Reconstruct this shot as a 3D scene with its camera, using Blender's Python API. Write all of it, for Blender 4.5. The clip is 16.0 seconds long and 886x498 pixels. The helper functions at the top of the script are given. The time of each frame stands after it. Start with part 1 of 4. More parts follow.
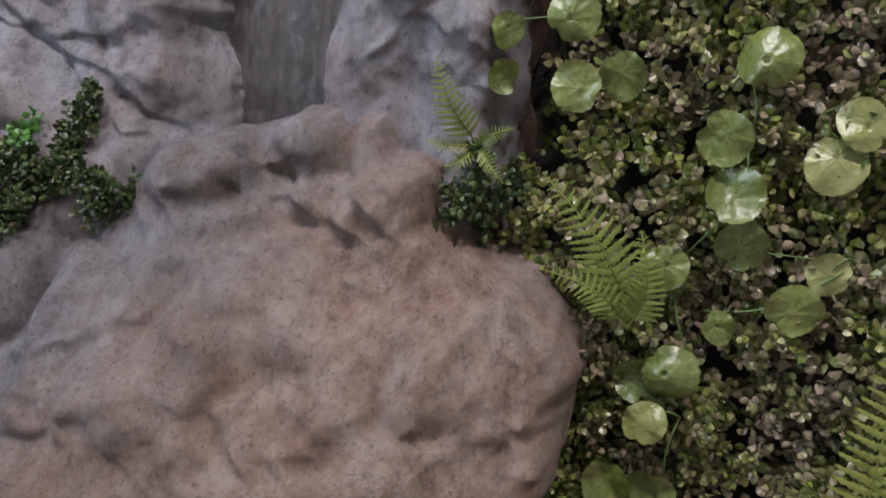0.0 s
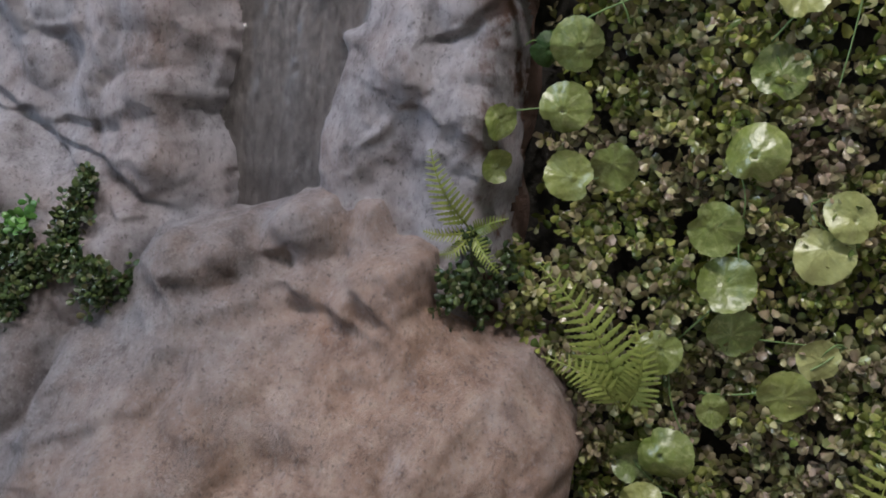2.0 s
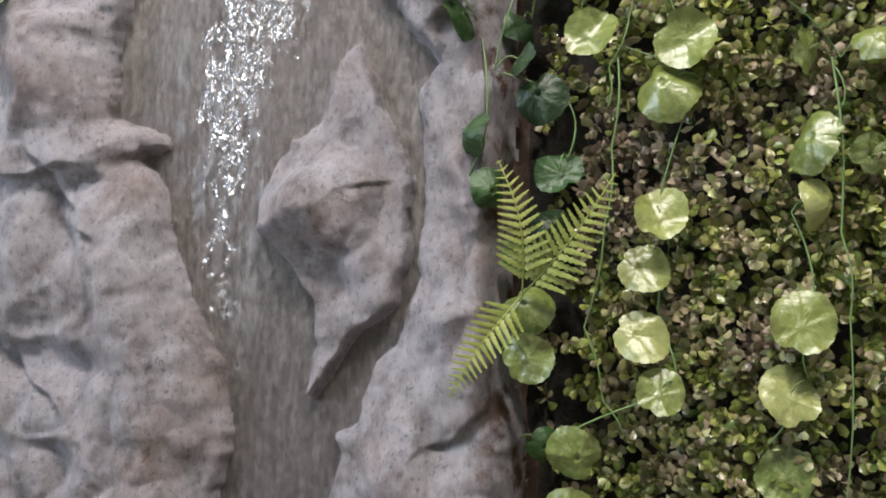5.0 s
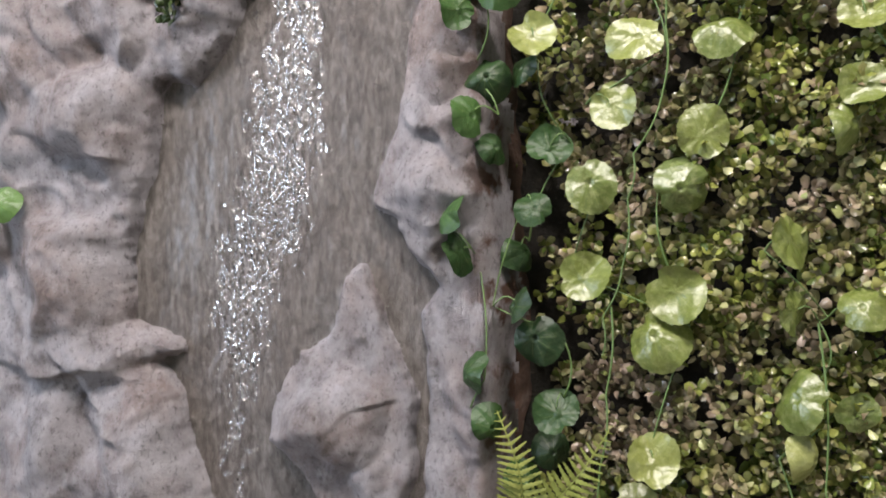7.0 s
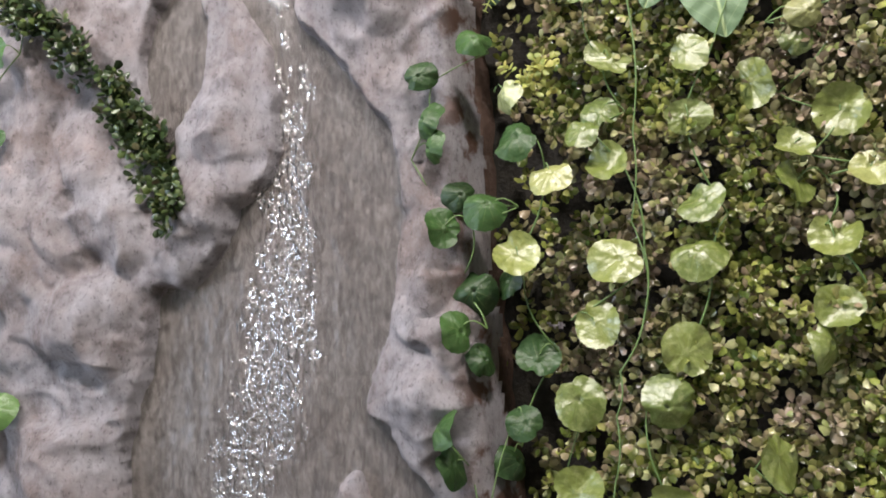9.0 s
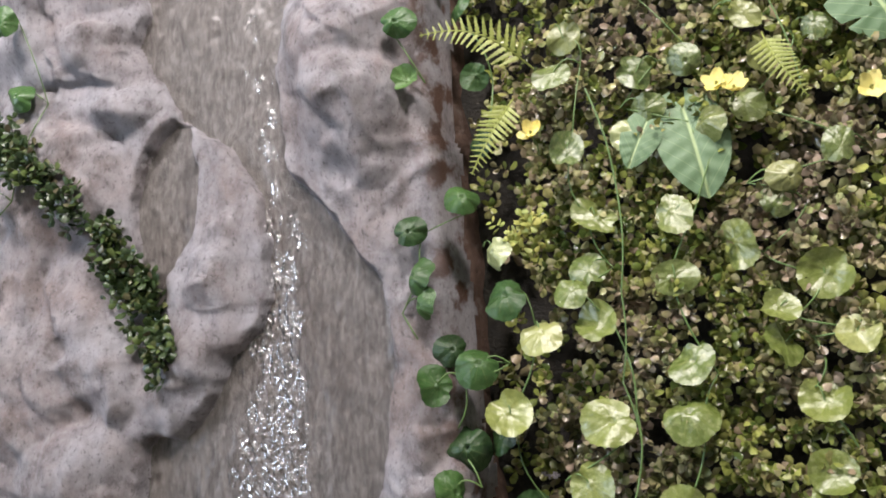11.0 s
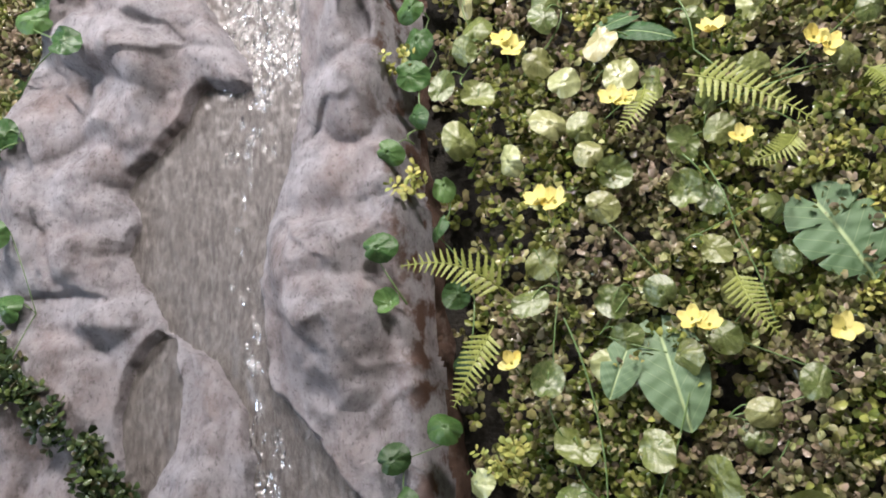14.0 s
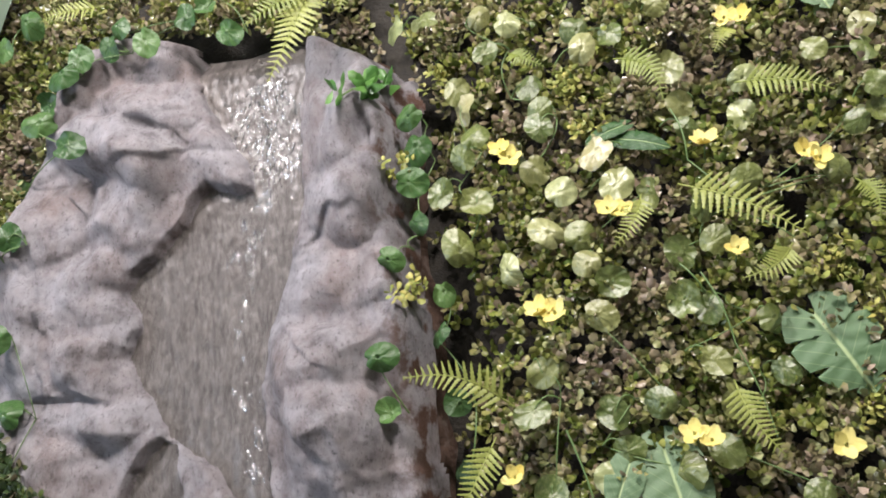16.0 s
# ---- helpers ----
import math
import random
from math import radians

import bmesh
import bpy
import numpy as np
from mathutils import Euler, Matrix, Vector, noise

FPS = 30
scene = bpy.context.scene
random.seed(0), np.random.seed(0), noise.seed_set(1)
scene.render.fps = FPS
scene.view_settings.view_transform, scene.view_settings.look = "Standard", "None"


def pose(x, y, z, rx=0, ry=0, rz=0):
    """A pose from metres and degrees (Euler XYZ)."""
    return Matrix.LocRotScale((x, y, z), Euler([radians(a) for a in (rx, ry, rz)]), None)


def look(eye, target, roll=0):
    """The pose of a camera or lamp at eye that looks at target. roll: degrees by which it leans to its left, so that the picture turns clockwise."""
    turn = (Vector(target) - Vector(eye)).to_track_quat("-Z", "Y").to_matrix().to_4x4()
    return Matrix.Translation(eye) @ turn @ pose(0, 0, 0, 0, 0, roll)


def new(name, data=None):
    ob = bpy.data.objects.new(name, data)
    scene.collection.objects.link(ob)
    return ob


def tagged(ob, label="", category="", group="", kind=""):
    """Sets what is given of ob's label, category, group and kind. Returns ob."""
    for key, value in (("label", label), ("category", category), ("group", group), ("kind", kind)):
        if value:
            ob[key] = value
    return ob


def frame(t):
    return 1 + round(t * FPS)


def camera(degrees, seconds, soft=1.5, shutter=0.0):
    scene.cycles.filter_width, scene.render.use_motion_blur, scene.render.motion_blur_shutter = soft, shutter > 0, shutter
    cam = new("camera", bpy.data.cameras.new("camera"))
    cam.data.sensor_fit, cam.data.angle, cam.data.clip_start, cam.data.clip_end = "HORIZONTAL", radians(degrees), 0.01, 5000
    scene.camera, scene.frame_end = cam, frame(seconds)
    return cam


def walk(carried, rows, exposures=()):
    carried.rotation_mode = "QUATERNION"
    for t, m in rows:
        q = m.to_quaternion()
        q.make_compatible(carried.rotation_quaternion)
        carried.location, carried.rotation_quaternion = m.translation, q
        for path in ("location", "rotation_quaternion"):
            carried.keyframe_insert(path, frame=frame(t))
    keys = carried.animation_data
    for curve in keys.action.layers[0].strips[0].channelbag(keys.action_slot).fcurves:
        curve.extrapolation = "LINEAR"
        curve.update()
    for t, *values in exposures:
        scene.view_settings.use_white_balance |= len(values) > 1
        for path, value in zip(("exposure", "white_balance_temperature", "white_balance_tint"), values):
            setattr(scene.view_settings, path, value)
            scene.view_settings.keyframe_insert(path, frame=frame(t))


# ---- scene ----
cam = camera(61.0, 16.0, soft=1.8)
PATH = [
    (0, (0.3277, -0.7614, 0.5592), (-0.1572, 1.1236, 0.0989), 6.85),
    (0.5, (0.3246, -0.7611, 0.5545), (-0.1572, 1.1258, 0.0989), 6.74),
    (1, (0.323, -0.7631, 0.5722), (-0.1491, 1.1254, 0.1132), 6.62),
    (1.5, (0.3196, -0.7643, 0.6036), (-0.1426, 1.1267, 0.1449), 6.48),
    (2, (0.3099, -0.7569, 0.6378), (-0.1507, 1.1401, 0.2028), 6.20),
    (2.5, (0.2954, -0.7414, 0.6856), (-0.1683, 1.1653, 0.2987), 5.46),
    (3, (0.2846, -0.7205, 0.7218), (-0.2005, 1.1953, 0.4145), 4.55),
    (3.5, (0.2684, -0.7005, 0.7494), (-0.2252, 1.2264, 0.5407), 3.81),
    (4, (0.2717, -0.7008, 0.7685), (-0.2226, 1.2348, 0.6736), 3.12),
    (4.5, (0.2888, -0.7193, 0.8041), (-0.195, 1.2212, 0.8251), 2.17),
    (4.7, (0.2869, -0.724, 0.8213), (-0.1925, 1.2169, 0.8793), 1.73),
    (6.8, (0.31, -0.7516, 1.1203), (-0.2271, 1.1731, 1.0362), 0.42),
    (7, (0.3074, -0.7554, 1.1346), (-0.2255, 1.1714, 1.0753), 0.29),
    (7.5, (0.3061, -0.7588, 1.1668), (-0.2283, 1.1685, 1.1729), -0.18),
    (8, (0.3111, -0.7637, 1.2083), (-0.224, 1.1625, 1.2653), -0.65),
    (8.5, (0.3137, -0.767, 1.2419), (-0.2152, 1.1583, 1.3565), -1.07),
    (9, (0.3202, -0.7712, 1.2709), (-0.202, 1.1531, 1.4284), -1.40),
    (9.2, (0.3221, -0.7738, 1.2798), (-0.1976, 1.149, 1.4612), -1.45),
    (11.3, (0.3326, -0.7859, 1.402), (-0.1595, 1.1292, 1.7027), -2.69),
    (11.5, (0.3352, -0.7821, 1.4063), (-0.1549, 1.1287, 1.7363), -2.67),
    (12, (0.3411, -0.7844, 1.4287), (-0.1452, 1.122, 1.7878), -2.89),
    (12.5, (0.3482, -0.7893, 1.456), (-0.1315, 1.112, 1.8495), -3.05),
    (13, (0.3548, -0.7966, 1.4873), (-0.1213, 1.1006, 1.9047), -3.29),
    (13.5, (0.3606, -0.8029, 1.5116), (-0.11, 1.0878, 1.963), -3.48),
    (14, (0.3623, -0.8122, 1.5418), (-0.1043, 1.0713, 2.0259), -3.74),
    (14.5, (0.3641, -0.8189, 1.5609), (-0.0932, 1.0561, 2.0854), -3.97),
    (15, (0.3661, -0.8289, 1.587), (-0.0839, 1.0393, 2.1412), -4.25),
    (15.5, (0.3662, -0.8348, 1.5984), (-0.0799, 1.0283, 2.1727), -4.42),
    (16, (0.3697, -0.8383, 1.6115), (-0.0732, 1.0192, 2.2061), -4.57),
]

walk(cam, [(t, look(e, g, r)) for t, e, g, r in PATH],
     [(0.0, 0.28, 6150, 19), (2.0, 0.36, 6200, 18), (4.5, 0.70, 6400, 15), (7.0, 0.60, 6550, 18), (9.0, 0.52, 6500, 18), (12.5, 0.28, 6400, 18), (16.0, 0.10, 6400, 18)])

# ---- light: two warm-white ceiling spots over the wall, cool daylight from a window at the side ----
world = bpy.data.worlds.new("world")
scene.world = world
world.use_nodes = True
world.node_tree.nodes["Background"].inputs[0].default_value = (0.85, 0.92, 1.0, 1)
world.node_tree.nodes["Background"].inputs[1].default_value = 0.13


def area_lamp(name, eye, target, size, watts, colour):
    data = bpy.data.lights.new(name, "AREA")
    data.shape, data.size, data.energy, data.color = "DISK", size, watts, colour
    lamp = new(name, data)
    lamp.matrix_world = look(eye, target)
    return lamp


area_lamp("ceiling_lamp", (0.62, -1.15, 2.95), (0.30, 0.0, 1.0), 0.34, 45, (1.0, 0.95, 0.88))
area_lamp("ceiling_lamp", (-0.62, -1.12, 2.95), (-0.1, 0.0, 0.9), 0.30, 42, (1.0, 0.96, 0.91))
area_lamp("window_daylight", (-2.98, -1.7, 1.35), (0.0, 0.0, 0.7), 1.3, 54, (0.68, 0.84, 1.0))


# ---- materials ----
class Mat:
    """A node material, built step by step."""

    def __init__(self, name, rough=0.7, spec=0.5):
        self.m = bpy.data.materials.new(name)
        self.m.use_nodes = True
        self.n, self.l = self.m.node_tree.nodes, self.m.node_tree.links
        self.b = self.n["Principled BSDF"]
        self.b.inputs["Roughness"].default_value = rough
        self.b.inputs["Specular IOR Level"].default_value = spec
        self.tc = self.n.new("ShaderNodeTexCoord")

    def noise(self, scale, detail=6, stretch=(1, 1, 1), rough=0.6, coord="Object"):
        mp = self.n.new("ShaderNodeMapping")
        mp.inputs["Scale"].default_value = stretch
        self.l.new(self.tc.outputs[coord], mp.inputs[0])
        t = self.n.new("ShaderNodeTexNoise")
        t.inputs["Scale"].default_value, t.inputs["Detail"].default_value, t.inputs["Roughness"].default_value = scale, detail, rough
        self.l.new(mp.outputs[0], t.inputs["Vector"])
        return t.outputs[0]

    def ramp(self, fac, stops):
        r = self.n.new("ShaderNodeValToRGB")
        while len(r.color_ramp.elements) < len(stops):
            r.color_ramp.elements.new(0.5)
        for e, (p, c) in zip(r.color_ramp.elements, stops):
            e.position, e.color = p, (*c, 1)
        self.l.new(fac, r.inputs[0])
        return r.outputs[0]

    def mix(self, fac, a, b, mode="MIX"):
        x = self.n.new("ShaderNodeMix")
        x.data_type, x.blend_type = "RGBA", mode
        for k, v in ((0, fac), (6, a), (7, b)):
            if isinstance(v, (float, int)):
                x.inputs[k].default_value = v
            elif isinstance(v, tuple):
                x.inputs[k].default_value = (*v, 1)
            else:
                self.l.new(v, x.inputs[k])
        return x.outputs[2]

    def maths(self, op, a, b=0.0):
        x = self.n.new("ShaderNodeMath")
        x.operation = op
        for k, v in ((0, a), (1, b)):
            if isinstance(v, (float, int)):
                x.inputs[k].default_value = v
            else:
                self.l.new(v, x.inputs[k])
        return x.outputs[0]

    def span(self, fac, lo, hi):
        x = self.n.new("ShaderNodeMapRange")
        x.inputs[1].default_value, x.inputs[2].default_value = lo, hi
        self.l.new(fac, x.inputs[0])
        return x.outputs[0]

    def colour(self, c):
        self.l.new(c, self.b.inputs["Base Color"]) if not isinstance(c, tuple) else setattr(self.b.inputs["Base Color"], "default_value", (*c, 1))
        return self

    def rough(self, c):
        self.l.new(c, self.b.inputs["Roughness"])
        return self

    def bump(self, height, dist, strength=1.0):
        x = self.n.new("ShaderNodeBump")
        x.inputs["Strength"].default_value, x.inputs["Distance"].default_value = strength, dist
        self.l.new(height, x.inputs["Height"])
        if self.b.inputs["Normal"].is_linked:
            self.l.new(self.b.inputs["Normal"].links[0].from_socket, x.inputs["Normal"])
        self.l.new(x.outputs[0], self.b.inputs["Normal"])
        return self


def rock_material(name, pale, mid, dark, wash, wash_at, seam=False, brown=None):
    """Sponged paint on cast rock: soft clouds, brown washes, fine sand and small pits."""
    k = Mat(name, 0.80, 0.32)
    sep = k.n.new("ShaderNodeSeparateXYZ")
    k.l.new(k.tc.outputs["Object"], sep.inputs[0])
    c = k.ramp(k.noise(30, 8, (1, 1, 0.8), 0.66), ((0.30, dark), (0.48, mid), (0.68, pale)))
    # brown paint, strongest low right, its colour warmed and lightened for light there
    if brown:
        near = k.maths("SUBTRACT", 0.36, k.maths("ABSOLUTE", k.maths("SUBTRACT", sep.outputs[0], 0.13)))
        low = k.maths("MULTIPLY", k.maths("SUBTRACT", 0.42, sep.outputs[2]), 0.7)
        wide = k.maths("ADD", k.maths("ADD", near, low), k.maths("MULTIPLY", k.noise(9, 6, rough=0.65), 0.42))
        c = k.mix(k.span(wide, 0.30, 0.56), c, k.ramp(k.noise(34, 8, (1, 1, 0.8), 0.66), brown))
    c = k.mix(k.span(k.noise(6.5, 6, rough=0.62), wash_at, wash_at + 0.22), c, wash, "MULTIPLY")
    c = k.mix(k.span(k.noise(15, 7, (1, 1, 0.6), 0.7), 0.50, 0.68), c, (0.80, 0.72, 0.68), "MULTIPLY")
    c = k.mix(k.maths("MULTIPLY", k.span(k.noise(22, 8, (1.2, 1, 0.5), 0.75), 0.56, 0.74), 0.5), c, (0.46, 0.445, 0.475))
    c = k.mix(k.maths("MULTIPLY", k.span(k.noise(240, 5, (1, 1, 0.7), 0.7), 0.52, 0.68), 0.32), c, (0.54, 0.52, 0.525))
    c = k.mix(k.maths("MULTIPLY", k.span(k.noise(190, 6, (1, 1, 0.6), 0.75), 0.54, 0.66), 0.65), c, (0.095, 0.083, 0.08))
    # rust blotches at the right edge, darkened for shade where the rock turns away
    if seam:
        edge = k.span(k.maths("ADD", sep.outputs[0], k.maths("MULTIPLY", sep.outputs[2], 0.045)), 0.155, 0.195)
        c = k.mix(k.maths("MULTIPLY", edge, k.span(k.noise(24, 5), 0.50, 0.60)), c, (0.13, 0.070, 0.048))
    k.colour(c)
    k.bump(k.noise(48, 9, (1, 1, 0.8), 0.72), 0.012, 1.0).bump(k.noise(260, 6, (1, 1, 0.8), 0.8), 0.0075, 1.0)
    return k.m


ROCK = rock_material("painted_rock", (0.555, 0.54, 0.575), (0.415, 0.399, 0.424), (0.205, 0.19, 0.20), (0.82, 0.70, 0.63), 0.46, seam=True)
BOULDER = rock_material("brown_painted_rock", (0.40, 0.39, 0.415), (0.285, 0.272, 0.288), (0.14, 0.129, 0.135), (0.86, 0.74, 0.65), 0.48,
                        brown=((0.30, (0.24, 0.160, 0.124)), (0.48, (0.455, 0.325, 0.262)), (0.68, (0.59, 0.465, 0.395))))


def bed_material():
    """Wet stone with threads of lime and dark grooves along the flow; its colour darkens towards the foot."""
    k = Mat("wet_stream_bed", 0.36, 0.45)
    c = k.ramp(k.noise(95, 10, (1.7, 1, 0.65), 0.78), ((0.32, (0.072, 0.062, 0.056)), (0.5, (0.190, 0.171, 0.160)), (0.68, (0.335, 0.308, 0.292))))
    thread = k.noise(20, 7, (3.0, 1, 0.5), 0.64)
    line = k.span(k.maths("ABSOLUTE", k.maths("SUBTRACT", thread, 0.5)), 0.026, 0.004)
    c = k.mix(k.maths("MULTIPLY", line, 0.55), c, (0.075, 0.064, 0.058))
    c = k.mix(k.span(k.noise(5, 4), 0.45, 0.65), c, (0.90, 0.86, 0.84), "MULTIPLY")
    sep = k.n.new("ShaderNodeSeparateXYZ")
    k.l.new(k.tc.outputs["Object"], sep.inputs[0])
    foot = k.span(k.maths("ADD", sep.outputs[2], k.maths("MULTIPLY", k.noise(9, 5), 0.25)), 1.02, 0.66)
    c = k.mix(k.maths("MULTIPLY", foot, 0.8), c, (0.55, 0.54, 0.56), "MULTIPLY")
    k.colour(c)
    k.b.inputs["Coat Weight"].default_value, k.b.inputs["Coat Roughness"].default_value = 0.22, 0.30
    k.bump(k.maths("SUBTRACT", thread, k.maths("MULTIPLY", line, 0.10)), 0.006, 1.0).bump(k.noise(150, 9, (1.4, 1, 0.75), 0.8), 0.0050, 1.0).bump(k.noise(420, 5, (1.2, 1, 0.8), 0.75), 0.0022, 1.0)
    return k.m


BED = bed_material()


def water_material():
    k = Mat("running_water")
    out = k.n["Material Output"]
    k.n.remove(k.b)
    gloss, clear, mixer, fres = (k.n.new("ShaderNode" + s) for s in ("BsdfGlossy", "BsdfTransparent", "MixShader", "Fresnel"))
    gloss.inputs["Roughness"].default_value = 0.20
    fres.inputs["IOR"].default_value = 1.45
    bump = k.n.new("ShaderNodeBump")
    bump.inputs["Strength"].default_value, bump.inputs["Distance"].default_value = 1.0, 0.0062
    # round wavelets, one glint each, of uneven height
    cells = k.n.new("ShaderNodeTexVoronoi")
    cells.feature = "SMOOTH_F1"
    cells.inputs["Scale"].default_value, cells.inputs["Smoothness"].default_value = 165, 0.35
    slant = k.n.new("ShaderNodeMapping")
    slant.inputs["Scale"].default_value = (1.2, 1, 0.8)
    k.l.new(k.tc.outputs["Object"], slant.inputs[0])
    k.l.new(slant.outputs[0], cells.inputs["Vector"])
    bowl = k.maths("MULTIPLY", k.maths("POWER", cells.outputs["Distance"], 2.0), k.maths("ADD", 0.3, k.maths("MULTIPLY", k.noise(60, 2), 1.6)))
    k.l.new(k.maths("ADD", bowl, k.maths("MULTIPLY", k.noise(48, 2), 1.1)), bump.inputs["Height"])
    k.l.new(bump.outputs[0], gloss.inputs["Normal"])
    k.l.new(bump.outputs[0], fres.inputs["Normal"])
    k.l.new(k.maths("MULTIPLY", fres.outputs[0], 5.0), mixer.inputs[0])
    k.l.new(clear.outputs[0], mixer.inputs[1])
    k.l.new(gloss.outputs[0], mixer.inputs[2])
    k.l.new(mixer.outputs[0], out.inputs[0])
    return k.m


WATER = water_material()


def leaf_material(name, stops, rough=0.38, zone=None, veins=0.0, through_light=0.12, per="island", midrib=False):
    """Plastic foliage: colours picked leaf by leaf, a little mottled, with light coming through."""
    k = Mat(name, rough, 0.85 if veins > 0.2 else 0.4)
    if per == "island":
        pick = k.n.new("ShaderNodeNewGeometry").outputs["Random Per Island"]
    else:
        pick = k.n.new("ShaderNodeObjectInfo").outputs["Random"]
    c = k.ramp(pick, stops)
    if zone:
        other = k.ramp(pick, zone)
        c = k.mix(k.span(k.noise(9, 3), 0.46, 0.60), c, other)
    c = k.mix(k.span(k.noise(5 if veins else 140, 4), 0.35, 0.75), c, (0.66, 0.70, 0.60), "MULTIPLY")
    if veins:
        sep = k.n.new("ShaderNodeSeparateXYZ")
        k.l.new(k.tc.outputs["Object"], sep.inputs[0])
        around = k.maths("ARCTAN2", sep.outputs[0], k.maths("ADD", sep.outputs[1], 0.10))
        wave = k.maths("ABSOLUTE", k.maths("SINE", k.maths("MULTIPLY", around, 5.0)))
        rib = k.maths("SUBTRACT", 1.0, k.span(wave, 0.04, 0.26))
        far = k.n.new("ShaderNodeVectorMath")
        far.operation = "LENGTH"
        k.l.new(k.tc.outputs["Object"], far.inputs[0])
        rib = k.maths("MULTIPLY", rib, k.maths("SUBTRACT", 1.0, k.span(far.outputs["Value"], 0.16, 0.44)))
        c = k.mix(k.maths("MULTIPLY", rib, veins), c, (0.42, 0.46, 0.20))
        c = k.mix(k.maths("MULTIPLY", k.span(k.noise(7, 5, rough=0.7), 0.48, 0.72), min(0.45, veins * 2) if veins > 0.2 else 0.05), c, (0.40, 0.42, 0.19))
        k.b.inputs["Coat Weight"].default_value, k.b.inputs["Coat Roughness"].default_value = (0.22 if veins > 0.2 else 0.0), 0.32
    if midrib:
        sep = k.n.new("ShaderNodeSeparateXYZ")
        k.l.new(k.tc.outputs["Object"], sep.inputs[0])
        across = k.maths("ABSOLUTE", sep.outputs[0])
        side = k.maths("ABSOLUTE", k.maths("SINE", k.maths("MULTIPLY", k.maths("SUBTRACT", sep.outputs[1], k.maths("MULTIPLY", across, 0.9)), 18.85)))
        c = k.mix(k.maths("MULTIPLY", k.span(side, 0.16, 0.02), 0.35), c, (0.30, 0.40, 0.20))
        c = k.mix(k.span(across, 0.028, 0.008), c, (0.34, 0.44, 0.22))
    k.colour(c)
    k.bump(k.noise(420 if not veins else 9, 3), 0.0006 if not veins else 0.0025, 0.5)
    if through_light:
        out = k.n["Material Output"]
        tr, ad = k.n.new("ShaderNodeBsdfTranslucent"), k.n.new("ShaderNodeMixShader")
        k.l.new(c, tr.inputs[0])
        ad.inputs[0].default_value = through_light
        k.l.new(k.b.outputs[0], ad.inputs[1])
        k.l.new(tr.outputs[0], ad.inputs[2])
        k.l.new(ad.outputs[0], out.inputs[0])
    return k.m


MAT_LEAF = leaf_material("boxwood_leaf",
                         ((0.0, (0.07, 0.11, 0.026)), (0.3, (0.175, 0.21, 0.048)), (0.55, (0.31, 0.33, 0.088)), (0.8, (0.26, 0.195, 0.135)), (1.0, (0.46, 0.48, 0.24))),
                         0.20, ((0.0, (0.08, 0.08, 0.04)), (0.4, (0.23, 0.175, 0.125)), (0.7, (0.40, 0.31, 0.25)), (1.0, (0.25, 0.30, 0.10))))
PENNY = leaf_material("round_leaf", ((0.0, (0.095, 0.142, 0.026)), (0.5, (0.165, 0.20, 0.040)), (0.75, (0.23, 0.26, 0.065)), (1.0, (0.33, 0.34, 0.13))), 0.34, per="object", through_light=0.15, veins=0.22)
MOTTLED = leaf_material("mottled_leaf", ((0.0, (0.070, 0.112, 0.022)), (0.5, (0.118, 0.160, 0.034)), (0.8, (0.165, 0.195, 0.050)), (1.0, (0.235, 0.235, 0.085))), 0.34, per="object", through_light=0.15, veins=0.24)
FRESH = leaf_material("fresh_green_leaf", ((0.0, (0.030, 0.085, 0.022)), (0.6, (0.058, 0.135, 0.036)), (1.0, (0.10, 0.19, 0.055))), 0.36, per="object", through_light=0.12, veins=0.18)
# dark leaf green with the shade beside the rock worked into the colour
DUSKY = leaf_material("dark_shaded_leaf", ((0.0, (0.012, 0.034, 0.010)), (0.6, (0.026, 0.068, 0.018)), (1.0, (0.045, 0.105, 0.026))), 0.42, per="object", through_light=0.1, veins=0.15)
CREAM = leaf_material("cream_leaf", ((0.0, (0.36, 0.39, 0.19)), (0.5, (0.28, 0.33, 0.13)), (1.0, (0.40, 0.36, 0.19))), 0.28, per="object", through_light=0.15, veins=0.3)
FERN = leaf_material("fern_leaf", ((0.0, (0.21, 0.26, 0.055)), (1.0, (0.34, 0.37, 0.10))), 0.45, per="object", through_light=0.2)
BIG = leaf_material("split_leaf", ((0.0, (0.085, 0.165, 0.075)), (1.0, (0.165, 0.25, 0.14))), 0.38, per="object", through_light=0.1, midrib=True)
DEEP = leaf_material("deep_green_leaf", ((0.0, (0.028, 0.085, 0.026)), (1.0, (0.055, 0.135, 0.040))), 0.32, per="object", through_light=0.1, midrib=True)
MOSS = leaf_material("creeper_leaf", ((0.0, (0.022, 0.04, 0.016)), (0.5, (0.045, 0.075, 0.025)), (0.8, (0.09, 0.125, 0.035)), (1.0, (0.10, 0.08, 0.05))), 0.34)
BRIGHT = leaf_material("bright_leaf", ((0.0, (0.05, 0.15, 0.03)), (1.0, (0.11, 0.25, 0.055))), 0.34)
SPRIG = leaf_material("yellow_sprig", ((0.0, (0.26, 0.31, 0.08)), (0.6, (0.42, 0.42, 0.12)), (1.0, (0.48, 0.42, 0.12))), 0.45)
PETAL = leaf_material("yellow_petal", ((0.0, (0.85, 0.74, 0.22)), (0.6, (0.88, 0.80, 0.33)), (1.0, (0.82, 0.64, 0.15))), 0.5, per="object", through_light=0.2)
STEM = Mat("vine_stem", 0.45).colour((0.10, 0.17, 0.05)).m
BACKING = (lambda k: k.colour(k.ramp(k.noise(60, 6), ((0.3, (0.008, 0.007, 0.005)), (0.7, (0.022, 0.018, 0.011))))).bump(k.noise(200, 4), 0.003).m)(Mat("mat_backing", 0.8))
